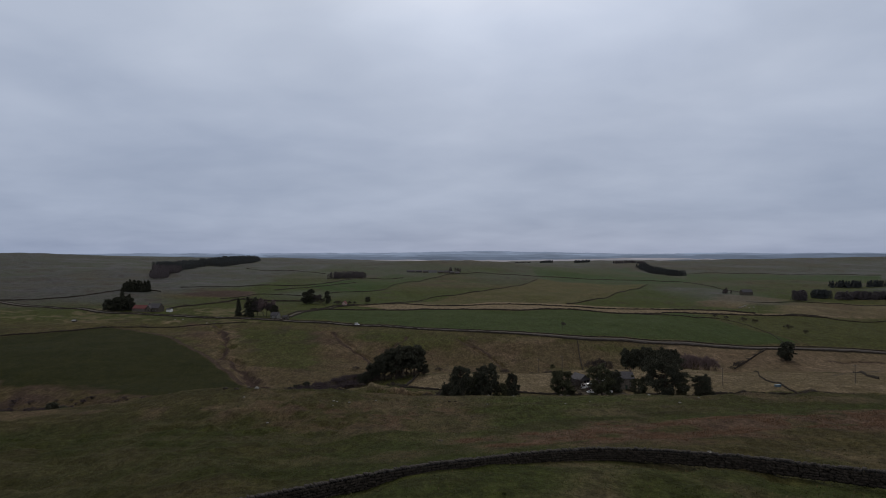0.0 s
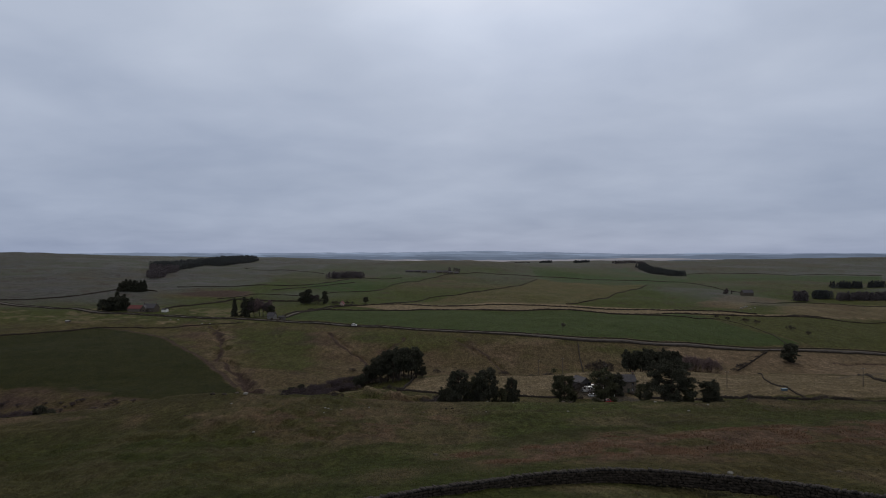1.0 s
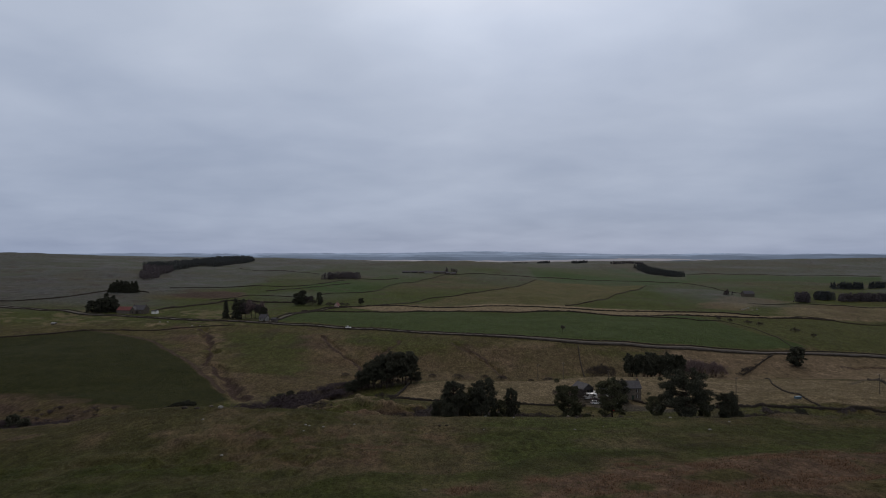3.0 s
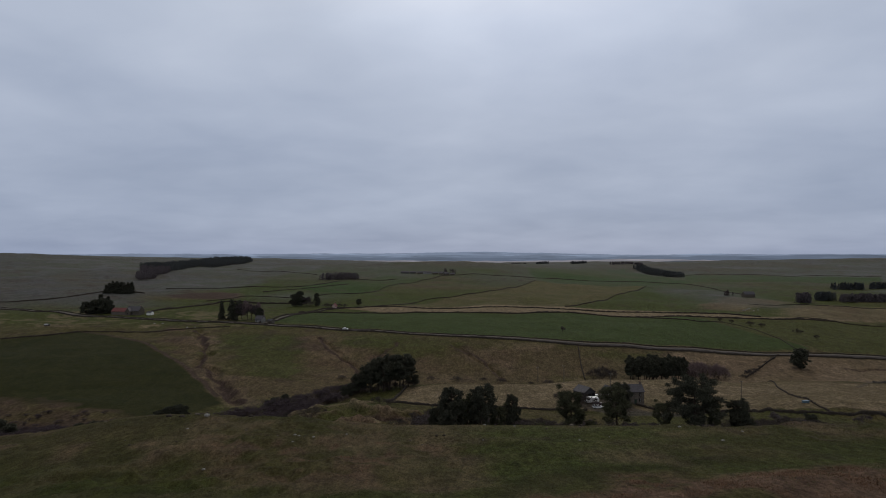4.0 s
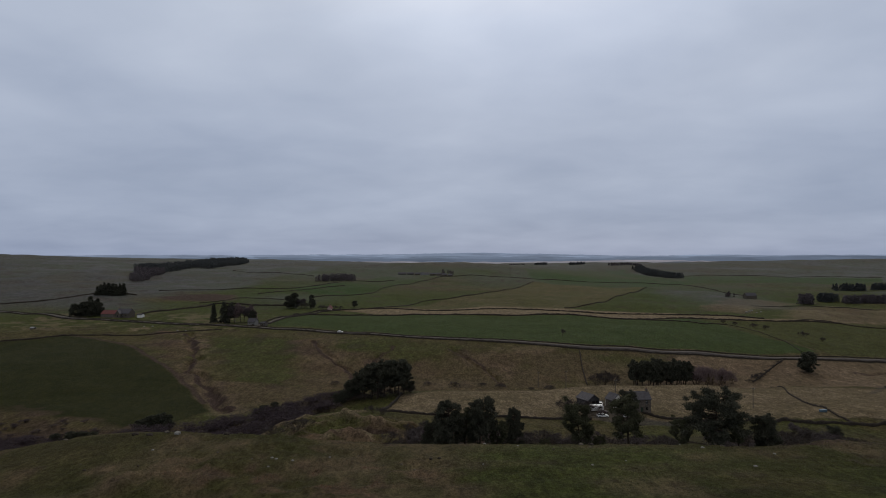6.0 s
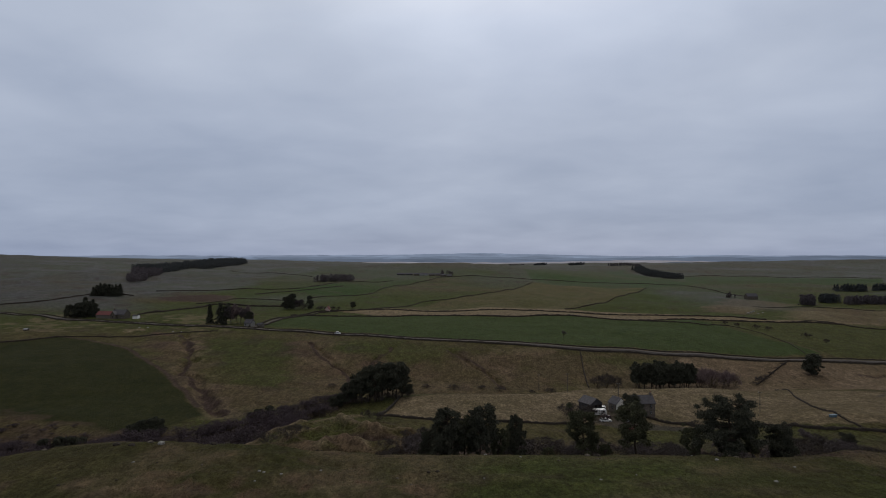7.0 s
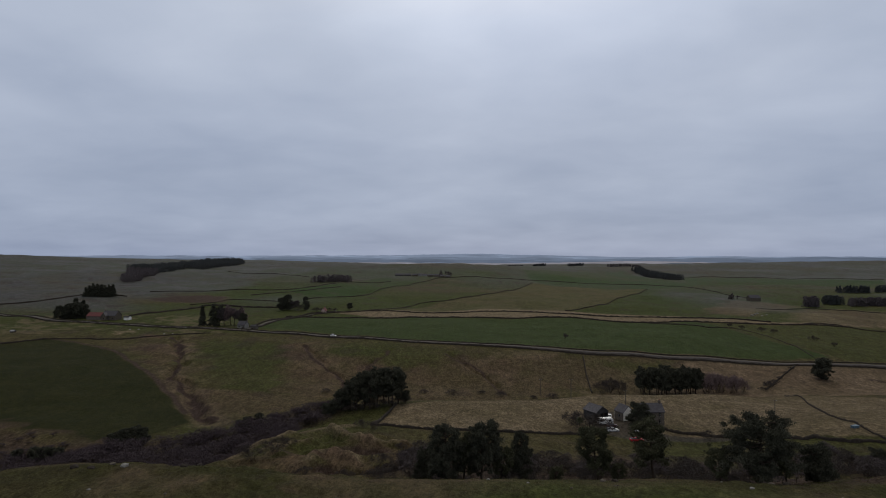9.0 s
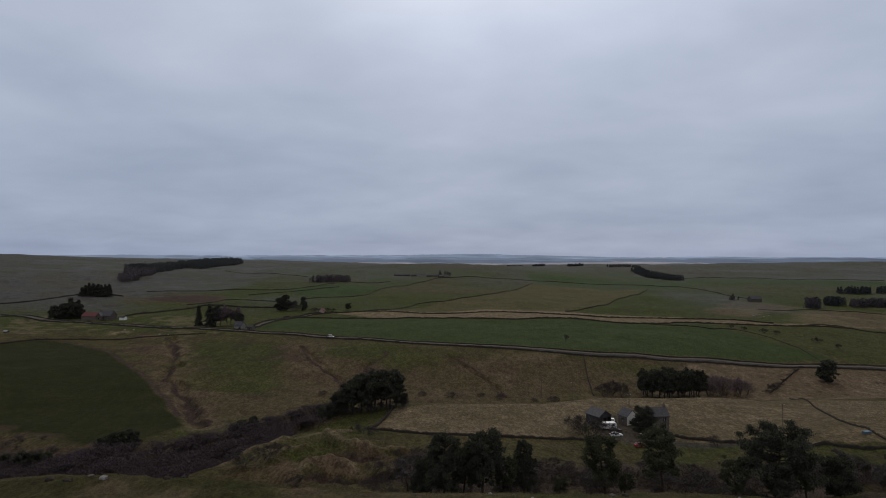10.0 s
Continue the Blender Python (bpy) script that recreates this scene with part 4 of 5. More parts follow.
field_wall([(82, 283), (87, 275), (94, 273), (104, 267), (114, 243), (123, 233), (146, 230), (196, 224)], 0.95, 0.5, 1.0, seed=15)
field_wall([(235, 456), (207, 428), (190, 408)], 0.8, seed=16)
field_wall([(192, 392), (178, 353), (159, 314), (146, 283), (141, 267), (137, 252), (134, 234)], 0.6, 0.36, 0.8, seed=17)
field_wall([(254, 386), (234, 350), (217, 319), (212, 303)], 1.1, 0.5, 1.0, seed=36)
field_wall([(97, 461), (92, 430), (88, 400)], 1.3, seed=20)
field_wall([(-285, 499), (-274, 501), (-256, 504), (-231, 504), (-219, 515), (-200, 522), (-175, 528)], 0.8, seed=21)
field_wall([(669, 1724), (860, 1640), (1063, 1510)], 1.1, step=12, seed=22)
field_wall([(147, 1345), (176, 1598)], 1.1, step=10, seed=23)
field_wall([(-400, 905), (-320, 925), (-225, 970), (-195, 1060), (-180, 1120)], 1.1, step=8, seed=24)
field_wall([(113, 234), (111, 225), (109, 210), (109, 196)], 1.0, step=1.0, seed=26)
field_wall([(-420, 408), (-310, 462), (-293, 480), (-285, 499)], 1.0, seed=18)

field_wall([(-248, 865), (-219, 926), (-186, 999), (-160, 1052)], 1.0, step=5, seed=27)
field_wall([(-290, 770), (-260, 777), (-253, 795), (-205, 790), (-185, 791)], 0.8, step=4, seed=28)
field_wall([(-80, 710), (-52, 736), (-24, 822), (7, 840), (14, 854)], 0.9, step=4, seed=29)
field_wall([(-489, 1469), (-387, 1389), (-333, 1370), (-262, 1290)], 1.0, step=8, seed=30)
field_wall([(-179, 1167), (-91, 1217)], 1.0, step=8, seed=31)
field_wall([(170, 645), (196, 638), (216, 607), (235, 583), (262, 596)], 0.8, seed=32)
field_wall([(262, 596), (271, 576), (274, 564), (270, 517), (262, 480)], 0.4, seed=33)
field_wall([(388, 800), (458, 803), (476, 777), (539, 792), (620, 800)], 0.8, step=4, seed=34)
field_wall([(344, 634), (367, 646), (385, 640), (395, 624), (430, 622), (520, 640)], 0.9, step=4, seed=35)


# ---- trees ----
PINE = "dark green pine with a lumpy crown on the valley slope"
for kind, x, y, tall, wide in [("pine_b", 3.3, 171, 11.2, 0.8), ("pine_c", 6.6, 175, 9.6, 0.75), ("pine_a", 10.2, 172, 11.8, 0.72), ("pine_near_bush", -0.9, 174, 6.6, 0.75),
                               ("pine_c", 13.9, 175, 7.0, 0.75), ("pine_b", 18.4, 178, 10.5, 0.52), ("pine_c", 34.4, 180, 12.0, 0.74), ("pine_open", 45.1, 179, 12.5, 0.9),
                               ("pine_wide", 55.5, 158, 10.9, 0.82), ("pine_c", 50.3, 161, 6.4, 0.8), ("pine_c", 61.2, 160, 6.4, 0.8), ("pine_near_bush", 66.4, 160, 6.3, 1.1), ("pine_near_bush", 109, 205, 4.2, 1.3)]:
    plant(kind, x, y, tall, wide, PINE, group="hillside pines")
plant("pine_near_bush", 75.3, 279, 9.6, 1.1, "dense dark evergreen in front of the farmhouse")
for kind, x, y, tall, wide in [("pine_far", -40.4, 322, 8.8, 1.0), ("pine_grove_b", -37.0, 324, 12.0, 0.95), ("pine_grove", -33.8, 320, 13.4, 0.9), ("pine_grove_b", -30.6, 323, 15.0, 0.85),
                               ("pine_grove", -27.8, 319, 15.8, 0.85), ("pine_grove_b", -25.0, 323, 16.2, 0.8), ("pine_grove", -18.2, 320, 16.0, 0.9), ("pine_grove_b", -15.9, 323, 14.6, 0.85),
                               ("pine_grove", -20.4, 325, 13.4, 0.9), ("pine_far", -12.8, 323, 5.6, 0.9), ("pine_grove_b", -35.0, 329, 12.6, 0.9), ("pine_grove", -23.0, 330, 15.0, 0.8)]:
    plant(kind, x, y, tall, wide, "tall dark pine in a grove above the stream", group="grove pines")
for k in range(12):
    plant("shrub_a", -44 + 2.7 * k, 320 + 3 * (k % 3), 3.4 + 0.9 * ((k * 5) % 4), 1.3, "dark bare undergrowth among the grove pines", "shrub", "grove undergrowth")
rng = random.Random(5)
for k in range(20):
    x, y = 116 + 31 * (k % 10) / 9 + rng.uniform(-1, 1), 398 + 7 * (k // 10) + rng.uniform(-1.5, 1.5)
    plant(("pine_tall", "pine_tall_b", "pine_grove")[k % 3], x, y, rng.uniform(12.0, 15.5), rng.uniform(0.8, 1.0), "dark pine in a small plantation behind the farm", group="plantation pines")
plant("pine_bush", 236, 430, 13.0, 1.2, "dense dark conifer alone beside the road")
for kind, x, y, tall, wide in [("spruce_a", -198, 572, 18, 0.9), ("spruce_b", -189, 572, 20, 1.0), ("pine_tall", -185, 576, 17, 0.9), ("bare_full_b", -181, 576, 19, 0.9), ("bare_full", -177, 580, 19, 0.9), ("bare_full_b", -173, 577, 18, 0.8), ("bare_full", -169, 580, 17, 0.8), ("pine_bush", -165, 574, 11, 0.8)]:
    plant(kind, x, y, tall, wide, "tall tree beside the roadside cottage", group="roadside trees")
for kind, x, y, tall, wide in [("pine_bush", -353, 628, 12, 1.2), ("spruce_b", -348, 630, 13, 1.3), ("pine_bush", -344, 626, 14, 1.0), ("spruce_b", -340, 631, 20, 1.2), ("pine_far", -336, 626, 15, 1.0), ("spruce_a", -332, 630, 17.5, 1.3), ("pine_bush", -328, 627, 13, 0.9)]:
    plant(kind, x, y, tall, wide, "dense dark conifer beside the red-roofed barn", group="barn conifers")
for k in range(18):
    plant(("spruce_b", "spruce_a")[k % 3 // 2], -432 + 1.65 * k, 806 + 5 * (k % 3), 12.0 + 4.0 * ((k * 7) % 5) / 4, 1.35, "dark spruce in a square clump on the moor edge", group="moor spruces")
for kind, x, y, tall, wide in [("pine_bush", -171, 726, 14, 0.9), ("pine_bush", -164, 728, 17, 0.85), ("bare_full_b", -157, 727, 14, 1.0), ("shrub_a", -152, 724, 11, 1.3), ("pine_bush", -145, 728, 15, 0.7), ("shrub_b", -132, 718, 7, 1.5), ("shrub_a", -125, 716, 6, 1.3)]:
    plant(kind, x, y, tall, wide, "tree beside the side road cottage", group="cottage trees")
plant("bare_a", 94, 505, 8, 0.9, "small bare tree on the field boundary")
plant("pine_far", -97, 726, 7.5, 1.1, "wind-bent pine standing alone by the field wall")
for kind, x, y, tall, wide in [("pine_bush", -145, 271, 5.4, 1.2), ("pine_bush", -140.3, 271.5, 6.0, 1.1), ("pine_bush", -136.4, 273, 5.6, 1.2), ("pine_bush", -132.7, 273, 5.6, 1.1), ("pine_far", -122.5, 291, 6.0, 1.1),
                               ("pine_bush", -119, 293, 7.4, 1.0), ("pine_far", -116, 295, 7.4, 1.0), ("pine_bush", -113.8, 296.4, 6.8, 1.0), ("pine_bush", -80.4, 308.4, 4.6, 1.1), ("pine_far", -77.7, 309, 5.2, 1.0),
                               ("pine_bush", -72.5, 310.7, 6.0, 0.9), ("pine_far", -46.3, 317, 5.4, 1.1), ("pine_bush", -176, 268, 7, 1.2), ("pine_bush", -170, 266, 6, 1.3), ("pine_bush", -44, 319, 6, 0.9)]:
    plant(kind, x, y, tall, wide, "dark evergreen among bare thickets in the ravine", group="ravine evergreens")
rng = random.Random(8)
dense, made = [], 0
while made < 460:
    x, y = rng.uniform(-265, -30), rng.uniform(205, 350)
    if float(inside(np.array([x]), np.array([y]), THICKET, 0.1, 0.0)[0]) < 0.5:
        continue
    made += 1
    kind, tall = ("thicket_a", "thicket_b", "thicket_a", "thicket_b", "thicket_c")[made % 5], rng.uniform(6.0, 9.5) if -132 < x < -58 and y > 258 else rng.uniform(4.5, 7.4)
    if x > -84:
        plant(kind, x, y, tall, 1.5, "leafless purple-brown thicket in the stream ravine", "shrub", "ravine thickets")
    else:
        dense.append((kind, x, y, tall, 1.5))
for k in range(90):
    x = rng.uniform(-235, -118)
    dense.append(("thicket_c", x, rng.uniform(276, 306 + 0.06 * (x + 118)), rng.uniform(1.6, 3.2), 1.9))
massed("ravine_thicket", "dense leafless purple-brown thicket filling the ravine", "thicket", dense)
for k in range(165):
    x = rng.uniform(-14, 112)
    y = rng.uniform(174 - 14 * float(smooth(30, 60, x)), 222)
    plant(("shrub_a", "bare_a", "shrub_b")[k % 3], x, y, rng.uniform(2.2, 4.2) if y < 182 else rng.uniform(3.0, 6.5), 1.2, "bare brown scrub below the hill crest", "shrub", "slope scrub")
for x, y, tall in [(-46, 214, 5.5), (-41, 219, 6.5), (-20, 204, 3.5), (-15, 202, 4.0), (-10, 204, 4.5), (-6, 205, 4.5), (-8, 224, 3.0), (-23, 262, 4.5), (-20, 263, 4.0), (-30, 200, 4.0), (56, 277, 11.0), (54, 280, 10.0), (95, 266, 5.0)]:
    plant("shrub_a", x, y, tall, 1.2, "bare grey-brown bush on the grass slope", "shrub", "slope scrub")
for x, y, tall, wide in [(25, 178, 3.2, 1.1), (38, 180, 4.0, 1.0), (58, 164, 4.0, 1.2)]:
    plant("pine_c", x, y, tall, wide, "low dark evergreen scrub below the hill crest", "shrub", "slope scrub")
for k in range(10):
    plant("shrub_b", -60 + 14 * k + rng.uniform(-4, 4), 388 + rng.uniform(-6, 6), rng.uniform(3, 5), 1.5, "low dark bare scrub along the stream", "shrub", "stream scrub")
for x, y, tall in [(153, 403, 11), (156, 407, 12), (160, 404, 12), (164, 407, 12), (168, 403, 11), (172, 406, 10), (176, 405, 8)]:
    plant("shrub_red", x, y, tall * 1.5, 0.62, "reddish bare tree beside the plantation", group="bare trees")
for x, y, tall in [(92, 398, 9), (98, 402, 10), (104, 399, 8)]:
    plant("shrub_a", x, y, tall * 1.45, 0.85, "dark bare tree in the stream hollow", group="bare trees")
# ---- buildings ----
def house(name, label, x, y, turn, long, wide, eaves, ridge, wall_mat, roof_mat, windows=(), chimneys=(), category="house", doors=()):
    """A gabled house: its long side runs along its own x, its front faces its own -y."""
    ob = thing(name, label, category, x, y, turn)
    hw = wide / 2
    bm = bmesh.new()
    gable = [(-hw, -0.8), (hw, -0.8), (hw, eaves), (0, ridge - 0.05), (-hw, eaves)]
    walls = prism(gable, -long / 2, long / 2)
    bmesh.ops.rotate(walls, verts=walls.verts[:], matrix=Matrix.Rotation(radians(90), 3, "Z"))
    bm.free()
    body = part("wall", walls, wall_mat, ob)
    k = (ridge - eaves) / hw
    for s in (-1, 1):
        out = [(0, ridge + 0.02), (s * (hw + 0.35), eaves - 0.35 * k + 0.02), (s * (hw + 0.35), eaves - 0.35 * k + 0.2), (0, ridge + 0.2)]
        roof = prism(out, -long / 2 - 0.25, long / 2 + 0.25)
        bmesh.ops.rotate(roof, verts=roof.verts[:], matrix=Matrix.Rotation(radians(90), 3, "Z"))
        part("roof_slope", roof, roof_mat, ob)
    for wx, wz, ww, wh in windows:
        w = part("window", boxed(wx - ww / 2, -hw - 0.03, wz, wx + ww / 2, -hw + 0.12, wz + wh), GLASS, ob, "dark glazed sash window")
        part("sill", boxed(wx - ww / 2 - 0.1, -hw - 0.12, wz - 0.14, wx + ww / 2 + 0.1, -hw + 0.1, wz - 0.005), STONE, w)
        part("lintel", boxed(wx - ww / 2 - 0.12, -hw - 0.05, wz + wh + 0.005, wx + ww / 2 + 0.12, -hw + 0.1, wz + wh + 0.24), STONE, w)
        part("glazing_bar", boxed(wx - 0.03, -hw - 0.05, wz + 0.005, wx + 0.03, -hw - 0.025, wz + wh - 0.005), WHITE_PAINT, w)
    for dx, dw, dh, dm in doors:
        part("door", boxed(dx - dw / 2, -hw - 0.04, -0.2, dx + dw / 2, -hw + 0.1, dh), dm, ob)
    for cx in chimneys:
        c = part("chimney", boxed(cx - 0.35, -0.45, ridge - 0.9, cx + 0.35, 0.45, ridge + 1.1, bevel=0.03), HOUSE_STONE, ob)
        for o in (-0.2, 0.2):
            pot = bmesh.new()
            bmesh.ops.create_cone(pot, cap_ends=True, segments=10, radius1=0.13, radius2=0.1, depth=0.5, matrix=Matrix.Translation((cx, o, ridge + 1.35)))
            part("chimney_pot", pot, BRICK, c)
    return ob


house("farmhouse", "two-storey stone farmhouse with a grey slate roof", 81.6, 287.5, 4, 8.6, 6.5, 5.2, 7.6, HOUSE_STONE, SLATE,
      [(2.6, 3.3, 0.9, 1.3), (2.6, 0.9, 0.9, 1.4), (-1.0, 3.3, 0.9, 1.3)], (3.7,), doors=((0.6, 1.0, 2.0, GREEN_PAINT),))
wing = house("cottage_wing", "stone outbuilding with a white rendered gable and slate roof", 74.0, 294.5, -68, 5.2, 4.8, 3.4, 5.6, HOUSE_STONE, SLATE, [(0, 1.2, 0.9, 1.0)])
for s in (-1, 1):
    end = prism([(-2.42, -0.5), (2.42, -0.5), (2.42, 3.2), (0, 5.5), (-2.42, 3.2)], s * 2.63 - 0.03, s * 2.63 + 0.03)
    bmesh.ops.rotate(end, verts=end.verts[:], matrix=Matrix.Rotation(radians(90), 3, "Z"))
    part("gable_end", end, RENDER_WHITE, wing, "white rendered gable end")


def barn(x, y, turn):
    """An open-fronted steel barn with a sheeted roof; its open gable faces its own -y."""
    ob = thing("open_barn", "dark sheeted barn with an open front, beside the yard", "barn", x, y, turn)
    for s in (-1, 1):
        part("side_wall", boxed(s * 3.0 - 0.08, -3.6, -0.8, s * 3.0 + 0.08, 3.6, 3.4), DARK_SHEET, ob)
    part("back_wall", prism([(-2.9, -0.8), (2.9, -0.8), (2.9, 3.35), (0, 5.4), (-2.9, 3.35)], 3.45, 3.6), DARK_SHEET, ob)
    part("gable_sheet", prism([(-2.9, 2.8), (2.9, 2.8), (2.9, 3.35), (0, 5.4), (-2.9, 3.35)], -3.6, -3.45), DARK_SHEET, ob)
    for s in (-1, 1):
        part("roof_slope", prism([(0, 5.48), (s * 3.4, 3.22), (s * 3.4, 3.34), (0, 5.62)], -3.9, 3.9), SLATE, ob, "grey sheeted roof slope")
        part("post", boxed(s * 1.0 - 0.12, -3.55, -0.8, s * 1.0 + 0.12, -3.3, 2.8), WOOD, ob)
    return ob


barn(63.6, 297, 28)
house("roadside_cottage", "small pale stone cottage beside the road", -158, 554, -19, 7.0, 5.2, 3.0, 5.6, PALE_STONE, SLATE, [(-2, 1.0, 0.9, 1.1), (2, 1.0, 0.9, 1.1)], (3.9,))
house("garden_shed", "low dark shed beside the roadside cottage", -148, 551, -19, 5, 3.5, 2.2, 3.2, WOOD, DARK_SHEET, category="shed")
house("red_barn", "long stone barn with a faded red roof", -314, 620, -12, 15, 8, 3.2, 6.2, HOUSE_STONE, RED_ROOF, category="barn")
house("stone_farmhouse", "grey stone farmhouse with slate roof by the road", -298.5, 617, -12, 14, 8.5, 4.2, 8.0, STONE, SLATE, [(-4, 1, 1, 1.3), (0, 1, 1, 1.3), (4, 1, 1, 1.3)], (6.5, -6.5))
house("field_shed", "small stone field shed with a pale sheet roof", -323, 523, -8, 3.2, 2.4, 1.1, 1.8, STONE, PALE_SHEET, category="shed")
house("white_shed", "small white-fronted shed by the farm", -283, 615, -12, 5, 4, 2.4, 3.4, RENDER_WHITE, DARK_SHEET, category="shed")
house("side_cottage", "small pink-washed cottage at the end of the side road", -121, 706, 80, 6, 4.2, 2.4, 5.2, PINK_WASH, RED_ROOF, [], (2.7,))
house("field_barn", "grey stone field barn with a slate roof", 438, 903, 8, 16, 8, 4.5, 8.2, STONE, SLATE, category="barn")
for x, y, long, ev, turn, mat in [(-86, 1374, 18, 2.2, 5, DARK_SHEET), (-68, 1376, 14, 2.4, 2, DARK_SHEET), (-52, 1366, 11, 2.8, -4, STONE), (-41, 1364, 8, 3.4, 10, PALE_SHEET), (-31, 1362, 9, 2.6, 4, PALE_SHEET),
                                  (-18, 1332, 12, 3.0, 6, STONE), (-5, 1318, 10, 3.6, -8, HOUSE_STONE), (6, 1306, 10, 3.0, 12, STONE), (18, 1296, 9, 2.6, 3, STONE)]:
    house("farm_building", "low grey building of a hillside farm", x, y, turn, long, 7, ev, ev + 2.4, mat, SLATE, category="farm building")


# ---- vehicles ----
def wheel(parent, x, y, r=0.32):
    bm = bmesh.new()
    bmesh.ops.create_cone(bm, cap_ends=True, segments=18, radius1=r, radius2=r, depth=0.22, matrix=Matrix.Translation((x, y, r)) @ Matrix.Rotation(radians(90), 4, "X"))
    bmesh.ops.bevel(bm, geom=bm.edges[:], offset=0.03, segments=1, affect="EDGES")
    t = part("wheel", bm, TYRE, parent)
    bm = bmesh.new()
    s = 1 if y > 0 else -1
    bmesh.ops.create_cone(bm, cap_ends=True, segments=14, radius1=r * 0.62, radius2=r * 0.55, depth=0.05, matrix=Matrix.Translation((x, y + s * 0.115, r)) @ Matrix.Rotation(radians(-90 * s), 4, "X"))
    part("rim", bm, RIM, t)


def car(label, x, y, turn, paint, long=4.3, tall=1.48, z=None):
    """A hatchback; its front faces its own +x."""
    ob = thing("car", label, "car", x, y, turn, z)
    h, w, t = long / 2, 0.86, tall
    lower = [(-h, 0.28), (h - 0.05, 0.25), (h, 0.55), (h - 0.15, 0.78), (h - 1.15, 0.95), (-h + 0.05, 0.98), (-h - 0.02, 0.6)]
    bm = prism(lower, -w, w)
    bmesh.ops.bevel(bm, geom=bm.edges[:], offset=0.07, segments=2, affect="EDGES")
    body = part("body", bm, paint, ob)
    for sx in (-h + 0.75, h - 0.8):
        for sy in (-w + 0.08, w - 0.08):
            wheel(ob, sx, sy)
    glass = [(-h + 0.12, 0.95), (h - 1.1, 0.94), (h - 1.85, t - 0.1), (-h + 0.55, t - 0.1)]
    bm = prism(glass, -w + 0.06, w - 0.06)
    for v in bm.verts:
        if v.co.z > 1.1:
            v.co.y *= 0.82
    part("windows", bm, GLASS, ob, "dark car glass")
    bm = prism([(-h + 0.45, t - 0.11), (h - 1.8, t - 0.11), (h - 2.0, t), (-h + 0.7, t)], -w + 0.16, w - 0.16)
    bmesh.ops.bevel(bm, geom=bm.edges[:], offset=0.03, segments=1, affect="EDGES")
    part("roof", bm, paint, ob)
    for sy in (-1, 1):
        bm = prism([(-0.35, 0.96), (-0.2, 0.96), (-0.3, t - 0.08), (-0.42, t - 0.08)], sy * (w - 0.1) - 0.02, sy * (w - 0.1) + 0.02)
        part("door_pillar", bm, paint, ob)
        part("headlight", boxed(h - 0.22, sy * 0.62 - 0.16, 0.6, h - 0.03, sy * 0.62 + 0.16, 0.74, bevel=0.02), SILVER_PAINT, ob, "clear headlight")
        part("tail_light", boxed(-h - 0.03, sy * 0.66 - 0.1, 0.66, -h + 0.12, sy * 0.66 + 0.1, 0.88, bevel=0.02), RED_PAINT, ob, "red tail light")
    for end, s in ((h - 0.02, 1), (-h, -1)):
        part("bumper", boxed(end - 0.08, -w + 0.1, 0.3, end + 0.05, w - 0.1, 0.46, bevel=0.03), TYRE, ob, "dark bumper")
    return ob


def caravan(x, y, turn):
    """A touring caravan; its hitch points along its own +x."""
    ob = thing("caravan", "white touring caravan parked in the farmyard", "caravan", x, y, turn)
    out = [(-2.9, 0.45), (2.7, 0.45), (3.0, 0.9), (2.85, 1.6), (2.3, 2.5), (-2.5, 2.6), (-2.95, 2.2), (-3.0, 1.0)]
    bm = prism(out, -1.12, 1.12)
    bmesh.ops.bevel(bm, geom=bm.edges[:], offset=0.12, segments=3, affect="EDGES")
    part("body", bm, WHITE_PAINT, ob)
    for s in (-1, 1):
        wheel(ob, -0.3, s * 1.0, 0.33)
        for a, b in ((-2.2, -1.1), (0.9, 2.0)):
            part("window", boxed(a, s * 1.12 - 0.03, 1.4, b, s * 1.12 + 0.03, 2.05, bevel=0.02), GLASS, ob, "dark acrylic window")
        part("stripe", boxed(-2.8, s * 1.12 - 0.012, 0.95, 2.7, s * 1.12 + 0.012, 1.1), SILVER_PAINT, ob, "grey side stripe")
    part("door", boxed(-0.7, -1.14, 0.5, 0.0, -1.1, 2.3, bevel=0.02), SILVER_PAINT, ob)
    part("rear_window", boxed(-3.02, -0.75, 1.4, -2.88, 0.75, 2.05, bevel=0.02), GLASS, ob, "dark rear window")
    part("front_window", boxed(2.6, -0.8, 1.45, 2.93, 0.8, 1.95, bevel=0.02), GLASS, ob, "dark front window")
    part("drawbar", prism([(2.7, 0.42), (4.0, 0.42), (4.0, 0.52), (2.7, 0.52)], -0.06, 0.06), RIM, ob)
    jockey = bmesh.new()
    bmesh.ops.create_cone(jockey, cap_ends=True, segments=10, radius1=0.12, radius2=0.12, depth=0.08, matrix=Matrix.Translation((3.8, 0.12, 0.12)) @ Matrix.Rotation(radians(90), 4, "X"))
    part("jockey_wheel", jockey, TYRE, ob)
    return ob


caravan(64.4, 286.8, 184)
car("dark maroon car parked in front of the caravan", 66.3, 283.6, 8, DARK_PAINT, 4.0)
car("white hatchback parked in the farmyard", 64.8, 277.6, 4, WHITE_PAINT, 4.4)
car("silver-white car parked between barn and outbuilding", 69.2, 298.0, 70, WHITE_PAINT, 4.3)
car("bright red car parked on the grass by the lane", 68.6, 262.5, 4, RED_PAINT, 4.4)


car("white car on the country road", -78, 516, -17, WHITE_PAINT, 4.6, 1.7, z=float(height(-78, 516)) + 0.45)


# ---- woods in the distance: each one thing of many trees ----
def inside_one(x, y, outline):
    return float(inside(np.array([x]), np.array([y]), outline, 0.1, 0.0)[0]) > 0.5


